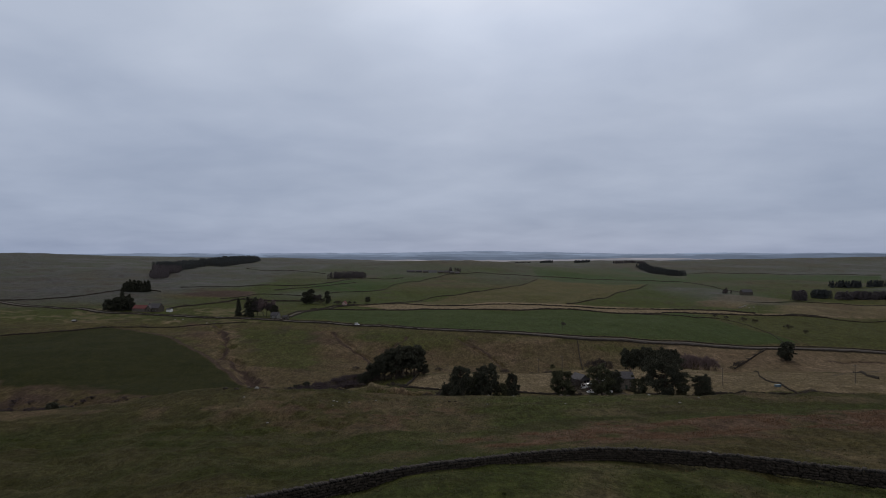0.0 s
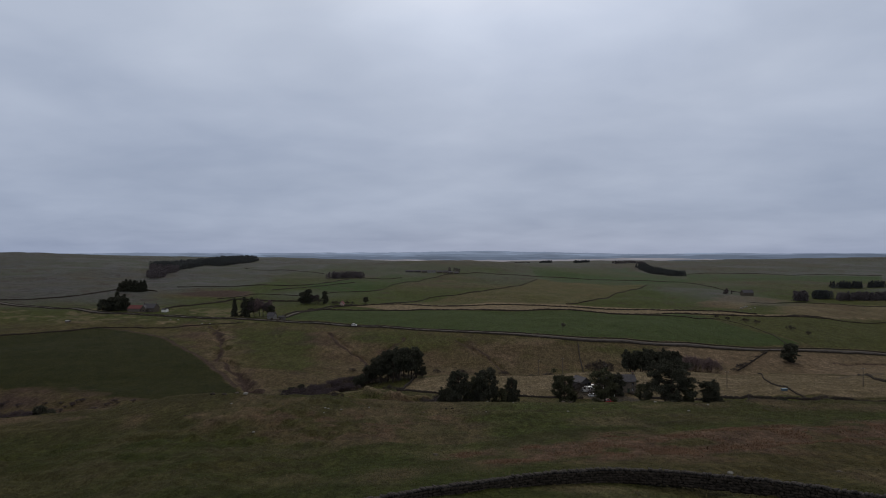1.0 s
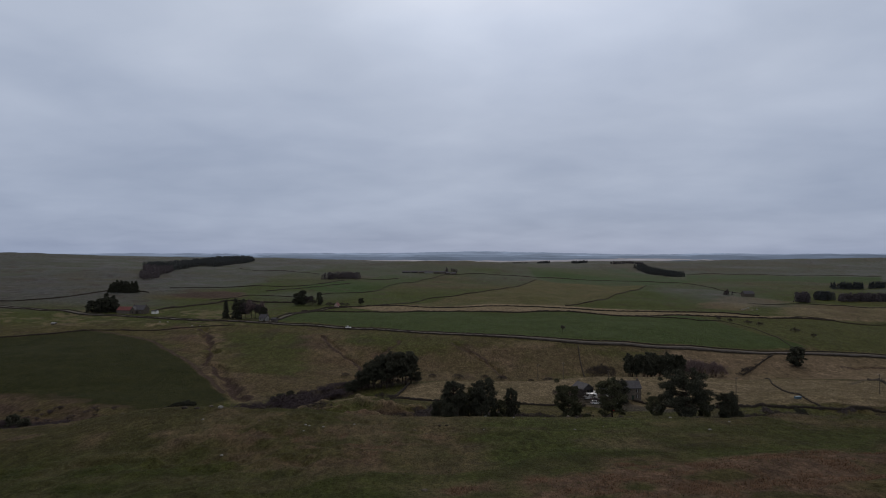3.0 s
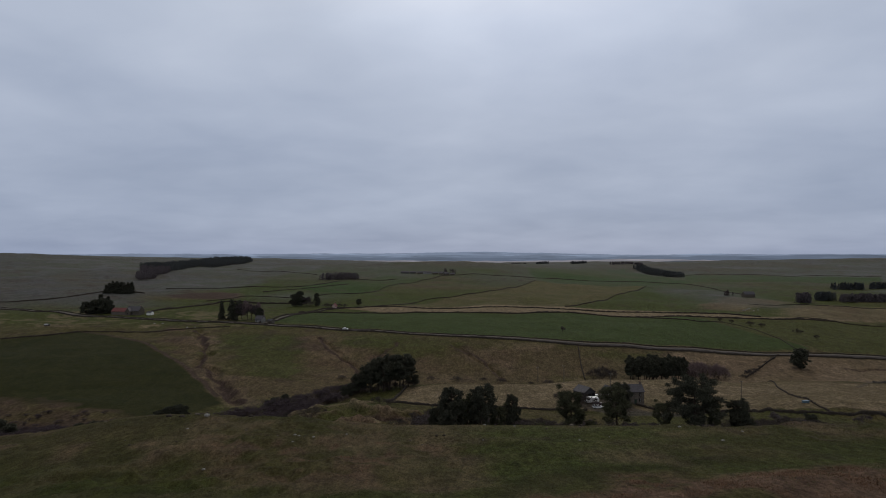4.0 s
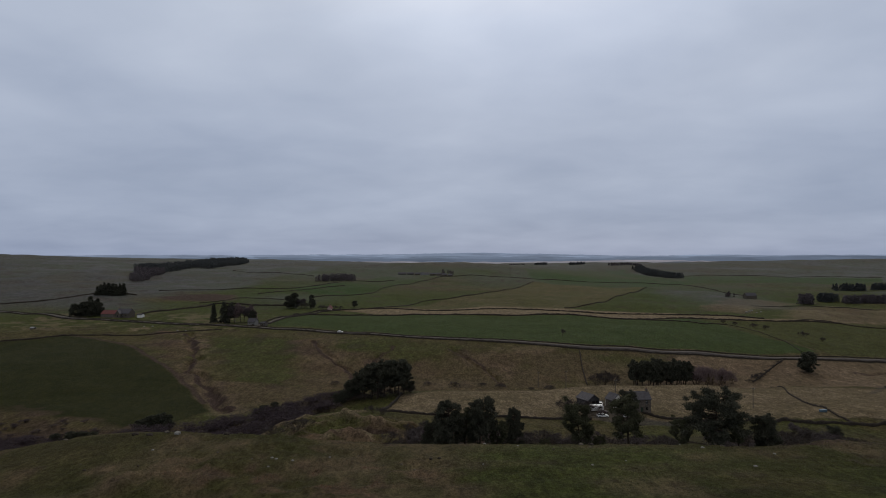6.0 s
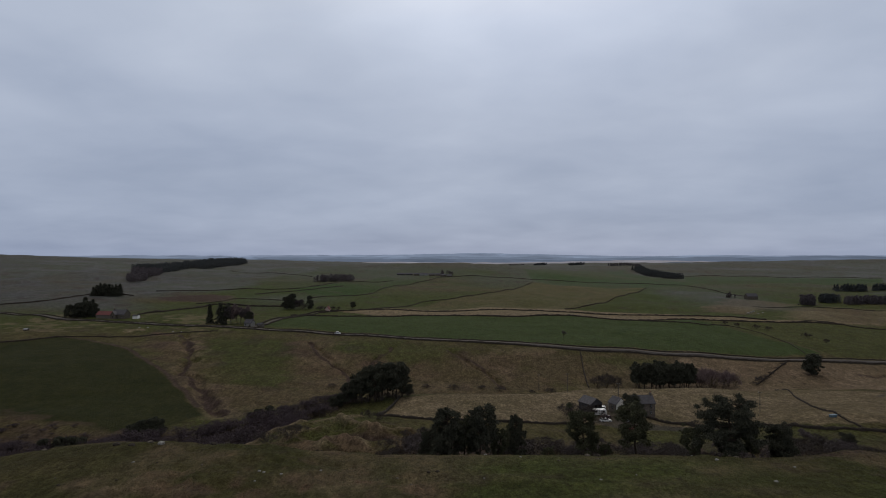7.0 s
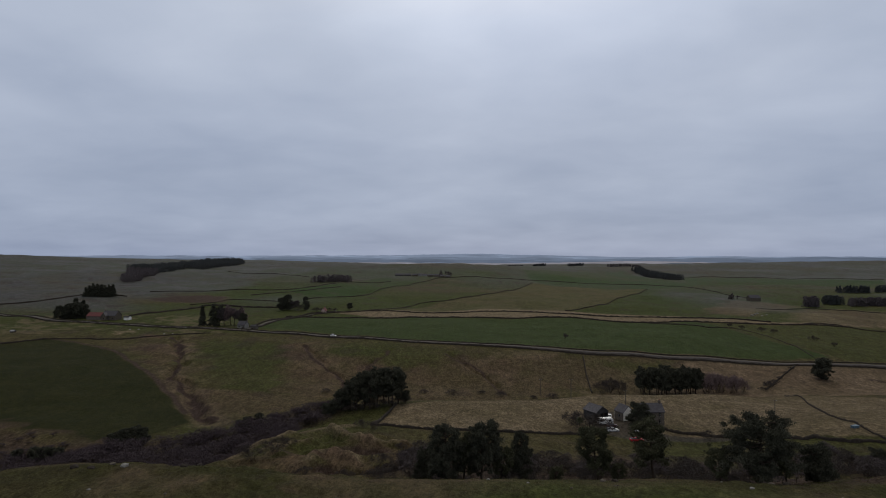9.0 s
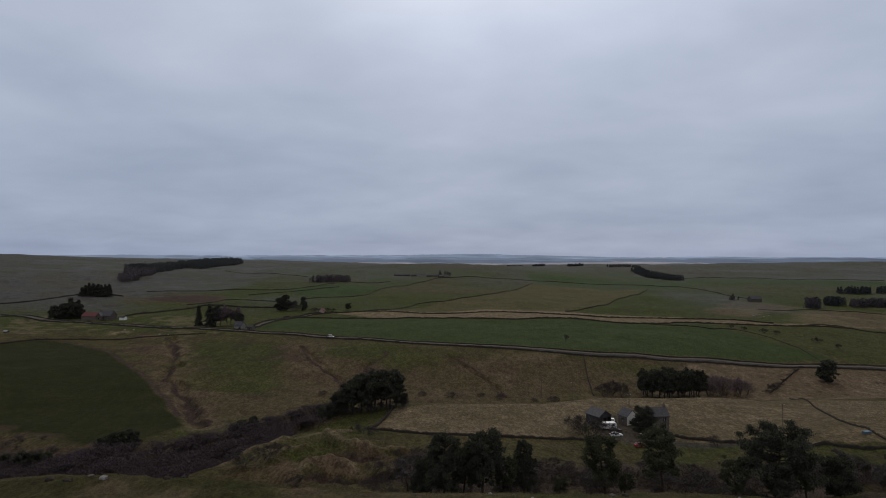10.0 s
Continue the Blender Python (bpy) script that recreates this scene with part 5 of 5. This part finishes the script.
def wood(label, outline, count, tall, mat, leaf=1.6, seed=1, conical=True, kind="stuff", thick=60):
    """A far wood: trunks and pointed or rounded crowns of coarse sprays, in one mesh a part."""
    rng = np.random.default_rng(seed)
    ob = tagged(new("woodland"), label, "wood", kind=kind)
    xs, ys = [p[0] for p in outline], [p[1] for p in outline]
    stems, crown = Heap(), Heap()
    made = 0
    while made < count:
        x, y = rng.uniform(min(xs), max(xs)), rng.uniform(min(ys), max(ys))
        if not inside_one(x, y, outline):
            continue
        made += 1
        z, h = float(height(x, y)), tall * rng.uniform(0.62, 1.12)
        stems.put(*tube(rng, [(x, y, z - 1), (x, y, z + 0.8 * h)], (0.3, 0.1), 4))
        k = int(thick * (h / 14))
        s = rng.random((k, 1)) ** 0.8
        a = rng.random((k, 1)) * 2 * math.pi
        if conical:
            r = (1 - s) * 0.26 * h * rng.uniform(0.6, 1.1, (k, 1)) + 0.3
        else:
            r = np.sqrt(np.clip(1 - s**3, 0.03, 1)) * 0.27 * h * rng.uniform(0.4, 1.1, (k, 1))
        crown.put(*leaves(rng, np.hstack([x + r * np.cos(a), y + r * np.sin(a), z + h * (0.02 + 0.96 * s)]), leaf, 0.2, 1.3))
    stems.mesh("trunk", BARK, ob, kind="stuff")
    crown.mesh("crown", mat, ob, kind="stuff")
    return ob


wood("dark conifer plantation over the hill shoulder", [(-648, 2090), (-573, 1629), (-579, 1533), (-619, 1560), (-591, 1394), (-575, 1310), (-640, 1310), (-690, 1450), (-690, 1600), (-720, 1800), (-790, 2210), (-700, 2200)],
     1700, 15, HAZED_NEEDLES, 1.2, 51, False, thick=100)
wood("leafless brown larch wood below the dark plantation", [(-575, 1310), (-560, 1262), (-527, 1148), (-496, 1056), (-510, 1049), (-538, 1093), (-597, 1231), (-640, 1310)], 380, 12, LARCH, 0.9, 65, False, thick=130)
wood("long dark conifer strip down a field edge", [(588, 1570), (572, 1754), (590, 1930), (622, 1950), (628, 1760), (622, 1590)], 460, 14, HAZED_NEEDLES, 1.5, 52)
wood("leafless wood with a few dark firs", [(-225, 1130), (-164, 1160), (-160, 1205), (-222, 1190)], 80, 12, LARCH, 0.8, 53, False, thick=220)
wood("clump of dark trees among the leafless wood", [(-215, 1128), (-185, 1140), (-188, 1160), (-212, 1150)], 10, 12, LARCH, 0.8, 54, False, thick=260)
wood("dark trees beside the hillside farm", [(0, 1308), (28, 1306), (30, 1330), (4, 1334)], 9, 12, TWIGS, 1.0, 55, False, thick=150)
wood("square clump of trees on the skyline", [(352, 2330), (398, 2330), (398, 2370), (352, 2370)], 50, 10, HAZED_NEEDLES, 1.2, 56, False, thick=150)
wood("square clump of trees on the skyline", [(486, 2330), (545, 2330), (545, 2370), (486, 2370)], 60, 10, HAZED_NEEDLES, 1.2, 57, False, thick=150)
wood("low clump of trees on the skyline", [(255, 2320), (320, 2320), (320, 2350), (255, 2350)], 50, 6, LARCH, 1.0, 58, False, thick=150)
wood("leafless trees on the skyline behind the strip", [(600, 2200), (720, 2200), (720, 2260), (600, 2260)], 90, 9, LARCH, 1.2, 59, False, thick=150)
wood("row of dark conifers in a shelter belt", [(677, 1084), (735, 1089), (735, 1102), (680, 1100)], 46, 12, HAZED_NEEDLES, 1.4, 60, thick=190)
wood("row of dark conifers in a shelter belt", [(746, 1090), (790, 1085), (790, 1100), (748, 1104)], 26, 11.5, HAZED_NEEDLES, 1.4, 66, thick=190)
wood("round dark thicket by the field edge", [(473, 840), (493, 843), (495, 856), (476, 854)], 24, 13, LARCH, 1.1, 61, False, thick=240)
wood("round dark thicket by the field edge", [(521, 870), (549, 880), (547, 892), (523, 886)], 30, 12.5, HAZED_NEEDLES, 1.1, 62, False, thick=240)
wood("purple-brown leafless thicket in the shelter belt", [(537, 848), (589, 864), (640, 880), (640, 898), (550, 872)], 90, 11.5, LARCH, 1.1, 63, False, thick=220)
wood("dark leafless trees along the stream by the field barn", [(410, 915), (425, 918), (424, 926), (412, 926)], 6, 8, TWIGS, 1.0, 64, False, thick=150)
for x, y, tall in [(228, 450, 2.5), (220, 441, 3), (211, 432, 3.5), (204, 424, 4), (199, 418, 5), (195, 413, 5.5), (189, 408, 3.5)]:
    plant("shrub_a", x, y, tall, 1.3, "dark bare bush in a straggling hedge", "shrub", "hedge bushes")
for x, y, tall in [(262, 604, 5), (270, 598, 5), (284, 590, 6), (292, 585, 5.5), (300, 540, 6.5), (302, 520, 5), (545, 900, 8), (-118, 716, 6), (-112, 717, 5)]:
    plant("shrub_a", x, y, tall * 1.2, 0.9, "dark bare hawthorn on a field boundary", "shrub", "hawthorns")


# ---- poles, posts and troughs ----
def pole(x, y, tall, label="tall wooden overhead-line pole"):
    ob = thing("utility_pole", label, "pole", x, y, group="overhead-line poles")
    rng = np.random.default_rng(int(x))
    v, f = tube(rng, [(0, 0, -0.5), (0, 0, tall * 0.5), (0, 0, tall)], (0.16, 0.14, 0.11), 8)
    raw("post", v, f, WOOD, ob)
    part("crossarm", boxed(-0.7, -0.06, tall - 0.45, 0.7, 0.06, tall - 0.3), WOOD, ob)
    for s in (-0.6, 0, 0.6):
        bm = bmesh.new()
        bmesh.ops.create_cone(bm, cap_ends=True, segments=8, radius1=0.06, radius2=0.04, depth=0.16, matrix=Matrix.Translation((s, 0, tall - 0.22)))
        part("insulator", bm, SILVER_PAINT, ob)
    return ob


for x, y, tall in [(174, 263, 8), (125, 280, 8), (75, 296, 11), (62, 335, 9), (58, 395, 9)]:
    pole(x, y, tall)
trough = thing("water_trough", "pale blue plastic water trough by the wall", "trough", 134, 250, 20)
part("tank", boxed(-1.2, -0.6, 0.0, 1.2, 0.6, 0.8, bevel=0.06), BLUE_PLASTIC, trough)
part("rim", boxed(-1.28, -0.68, 0.74, 1.28, 0.68, 0.84, bevel=0.03), BLUE_PLASTIC, trough)
for k, (x, y) in enumerate([(-22, 172), (-19.5, 171.5), (-17, 171), (-14.5, 171), (-12, 171)]):
    ob = thing("fence_post", "weathered leaning fence post", "post", x, y, group="fence posts")
    part("stake", boxed(-0.05, -0.05, -0.3, 0.05, 0.05, 1.1, bevel=0.015), WOOD, ob)


# ---- boulders ----
def boulder(x, y, size, mat, label, seed):
    bm = bmesh.new()
    bmesh.ops.create_icosphere(bm, subdivisions=2, radius=size)
    for v in bm.verts:
        p = v.co * (1.7 / size)
        v.co *= 1 + 0.32 * noise.noise(p + Vector((seed * 3.7, 0, 0))) + 0.12 * noise.noise(p * 3 + Vector((0, seed, 0)))
        v.co.z *= 0.62
    ob = part("boulder", bm, mat, None)
    ob.matrix_basis = pose(x, y, float(height(x, y)) + size * 0.12, 0, 0, seed * 47)
    return tagged(ob, label, "rock", "hillside boulders")


for k, (x, y, size, mat) in enumerate([(-50, 158, 0.62, PALE_STONE), (-52.5, 159, 0.50, STONE), (-55, 157, 0.62, DARK_STONE), (-58, 157.5, 0.68, DARK_STONE), (-30.2, 171, 0.56, PALE_STONE),
                                       (-41, 160, 0.68, DARK_STONE), (-38.5, 160.5, 0.56, DARK_STONE), (-75, 163, 0.56, STONE), (-70, 162, 0.50, STONE), (-91, 165, 0.74, STONE),
                                       (47, 144, 0.35, PALE_STONE), (49, 130, 0.3, PALE_STONE), (30.2, 71, 0.32, PALE_STONE), (-36.5, 122, 0.3, PALE_STONE), (10, 155, 0.3, PALE_STONE),
                                       (16, 152, 0.25, PALE_STONE), (28, 153, 0.5, STONE), (30, 153.5, 0.6, DARK_STONE), (53, 150, 0.55, STONE), (55.5, 150, 0.6, DARK_STONE),
                                       (-1.4, 93.3, 0.4, STONE), (-26, 141, 0.25, PALE_STONE), (-23, 140, 0.28, PALE_STONE), (-17, 141, 0.22, PALE_STONE), (41, 70, 0.3, STONE)]):
    boulder(x, y, size, mat, "lichened boulder lying in the hillside grass" if mat is not PALE_STONE else "pale grey boulder lying in the hillside grass", k + 1)


rng = random.Random(19)
for k in range(26):
    boulder(rng.uniform(-62, 62), rng.uniform(134, 152), rng.uniform(0.14, 0.34), (STONE, DARK_STONE, PALE_STONE)[k % 3], ("grey stone half sunk in the crest grass", "dark stone half sunk in the crest grass", "pale stone half sunk in the crest grass")[k % 3], 60 + k)


# ---- the near wall, stone by stone ----
NEAR_WALL = [(-75, 26), (-48, 35), (-30, 43.5), (-17, 50.5), (-11, 54.5), (-4, 58), (3, 63), (9.5, 67.2), (16.5, 68.6), (23.5, 66), (30, 60.5), (36.5, 53.5), (46.5, 43.5), (60, 30)]


def near_wall():
    rng = np.random.default_rng(71)
    p = []
    for (ax, ay), (bx, by) in zip(NEAR_WALL, NEAR_WALL[1:]):
        n = int(math.hypot(bx - ax, by - ay) / 0.1)
        p += [(ax + (bx - ax) * k / n, ay + (by - ay) * k / n) for k in range(n)]
    p = np.array(p)
    for _ in range(400):
        p[1:-1] = (p[:-2] + 2 * p[1:-1] + p[2:]) / 4
    d = np.gradient(p, axis=0)
    d /= np.linalg.norm(d, axis=1)[:, None]
    ob = tagged(new("field_wall"), "long dark dry-stone wall with a rough cope across the hill pasture", "stone wall", kind="structure")
    stones, cope = Heap(), Heap()
    cube = np.array([(sx, sy, sz) for sx in (-0.5, 0.5) for sy in (-0.5, 0.5) for sz in (-0.5, 0.5)])
    quads = np.array([(0, 1, 3, 2), (4, 6, 7, 5), (0, 4, 5, 1), (2, 3, 7, 6), (0, 2, 6, 4), (1, 5, 7, 3)])
    base = height(p[:, 0], p[:, 1], False)

    def stone(heap, s, off, z, long, deep, tall, lean=0.0):
        k = min(int(s / 0.1), len(p) - 1)
        t, nrm = np.r_[d[k], 0], np.r_[-d[k, 1], d[k, 0], 0]
        c = np.r_[p[k], base[k] + z] + nrm * off
        q = cube * (1 + 0.16 * rng.standard_normal((8, 1))) * (long, deep, tall)
        q[:, 0] += lean * q[:, 2]
        heap.put(c + q[:, :1] * t + q[:, 1:2] * nrm + q[:, 2:] * (0, 0, 1), quads)

    total = len(p) * 0.1
    for course in range(5):
        z = -0.15 + 0.23 * course
        half = 0.40 - 0.03 * course
        for side in (-1, 1):
            s = rng.random() * 0.3
            while s < total:
                long = rng.uniform(0.24, 0.62)
                stone(stones, s + long / 2, side * (half - 0.14 + 0.03 * rng.standard_normal()), z, long * 0.97, 0.34, 0.25)
                s += long
    s = 0.0
    while s < total:
        w = rng.uniform(0.12, 0.3)
        stone(cope, s + w / 2, 0.02 * rng.standard_normal(), 1.02 + 0.04 * rng.standard_normal(), w * 0.95, 0.46, rng.uniform(0.15, 0.25), rng.normal(0, 0.25))
        s += w
    stones.mesh("course", DARK_STONE, ob, kind="stuff")
    cope.mesh("cope", COPE_STONE, ob, "weathered cope stones on edge", kind="stuff")
    return ob


near_wall()


# ---- rough grass, bracken and rushes on the hill ----
def tussocks(name, label, category, mat, weight, count, tall, blades, seed, reach=(-110, 120, 44, 168)):
    """Clumps of bent blades, thickest where the cover says."""
    rng = np.random.default_rng(seed)
    x, y = rng.uniform(reach[0], reach[1], count * 6), rng.uniform(reach[2], reach[3], count * 6)
    seen = np.abs(x) < 12 + 0.85 * y
    x, y = x[seen][: count * 4], y[seen][: count * 4]
    keep = rng.random(len(x)) < weight(x, y)
    x, y = x[keep][:count], y[keep][:count]
    n = len(x)
    z = height(x, y)
    size = tall * rng.uniform(0.5, 1.4, n)
    v = np.zeros((n, blades, 4, 3))
    for b in range(blades):
        a = rng.uniform(0, 2 * math.pi, n)
        way = np.stack([np.cos(a), np.sin(a), 0 * a], 1)
        across = np.stack([-np.sin(a), np.cos(a), 0 * a], 1)
        foot = np.stack([x, y, z - 0.06], 1) + way * (0.12 * size)[:, None]
        w = (size * rng.uniform(0.08, 0.2, n))[:, None]
        tip = foot + way * (size * rng.uniform(0.3, 1.0, n))[:, None] + np.stack([0 * z, 0 * z, size * rng.uniform(0.5, 1.0, n)], 1)
        v[:, b] = np.stack([foot - across * w, foot + across * w, tip + across * w * 0.3, tip - across * w * 0.3], 1)
    ob = raw(name, v.reshape(-1, 3), np.arange(n * blades * 4).reshape(-1, 4), mat, kind="stuff")
    return tagged(ob, label, category)


STRAW_BLADES = leafy("bleached moor grass", (0.086, 0.070, 0.034), (0.150, 0.120, 0.060))
GREEN_BLADES = leafy("short green grass", (0.042, 0.050, 0.015), (0.082, 0.088, 0.030))
BRACKEN_FRONDS = leafy("dead bracken", (0.130, 0.078, 0.050), (0.200, 0.126, 0.080))
tussocks("bracken", "dead rust-brown bracken and rushes on the hillside", "bracken", BRACKEN_FRONDS, lambda x, y: smooth(0.45, 0.9, cover(x, y)["rust"]) * smooth(-0.5, 0.4, value_noise(x, y, 3.2, 88)), 110000, 0.24, 4, 81)
tussocks("rough_grass", "bleached tufts of rough moor grass", "grass", STRAW_BLADES, lambda x, y: 0.12 + 0.8 * cover(x, y)["straw"], 40000, 0.2, 3, 82)
tussocks("grass", "short grazed green grass in uneven tufts", "grass", GREEN_BLADES, lambda x, y: 0.25 + 0.5 * cover(x, y)["lush"], 80000, 0.15, 3, 83)
tussocks("terrace_grass", "bleached tufts of rough grass in the valley field", "grass", STRAW_BLADES, lambda x, y: cover(x, y)["straw"], 26000, 0.26, 3, 84, (-25, 240, 262, 372))


# ---- small farm things ----
def gable_annex(parent, x, y, long, wide, eaves, ridge):
    """A gabled cross-wing set against a house's front."""
    bm = prism([(-wide / 2, -0.8), (wide / 2, -0.8), (wide / 2, eaves), (0, ridge), (-wide / 2, eaves)], -long, 0)
    bmesh.ops.translate(bm, verts=bm.verts[:], vec=(x, y, 0))
    wing_wall = part("cross_wing", bm, STONE, parent)
    k = (ridge - eaves) / (wide / 2)
    for s in (-1, 1):
        bm = prism([(0, ridge + 0.03), (s * (wide / 2 + 0.3), eaves - 0.3 * k + 0.03), (s * (wide / 2 + 0.3), eaves - 0.3 * k + 0.18), (0, ridge + 0.2)], -long - 0.25, 1.5)
        bmesh.ops.translate(bm, verts=bm.verts[:], vec=(x, y, 0))
        part("wing_roof_slope", bm, SLATE, wing_wall)
    part("wing_window", boxed(x - 0.5, y - long - 0.04, 1.0, x + 0.5, y - long + 0.05, 2.4), GLASS, wing_wall, "dark window")


for ob in list(scene.objects):
    if ob.name == "stone_farmhouse":
        gable_annex(ob, -3.0, -4.25, 2.5, 5.0, 3.8, 6.8)


def gate(x, y, turn, wide=3.2):
    """A five-bar field gate between two posts."""
    ob = thing("field_gate", "grey five-bar field gate in the wall gap", "gate", x, y, turn, group="field gates")
    for s in (-1, 1):
        part("gate_post", boxed(s * wide / 2 - 0.09, -0.09, -0.4, s * wide / 2 + 0.09, 0.09, 1.35, bevel=0.02), WOOD, ob)
    for k in range(5):
        part("bar", boxed(-wide / 2 + 0.1, -0.03, 0.25 + 0.22 * k, wide / 2 - 0.1, 0.03, 0.33 + 0.22 * k), WOOD, ob)
    return ob


gate(-19.5, 298, 84)
gate(98, 468.5, -8)


def oil_tank(x, y):
    ob = thing("oil_tank", "small white tank beside the evergreen", "tank", x, y, 10)
    part("body", boxed(-0.6, -0.45, 0.35, 0.6, 0.45, 1.35, bevel=0.15), WHITE_PAINT, ob)
    for s in (-0.4, 0.4):
        part("block", boxed(s - 0.1, -0.4, -0.2, s + 0.1, 0.4, 0.36), STONE, ob)


oil_tank(73.0, 275.5)

# A few boulders of broken rock lie in the bank behind the road.
for k, (x, y, size) in enumerate([(340, 716, 1.6), (346, 722, 1.3), (352, 728, 1.5), (357, 718, 1.1), (349, 712, 1.0), (-246, 546, 0.9), (-240, 548, 0.8), (-210, 527, 0.9), (-203, 526, 0.7)]):
    boulder(x, y, size, PALE_STONE, "pale broken rock on a grassy bank", 40 + k)
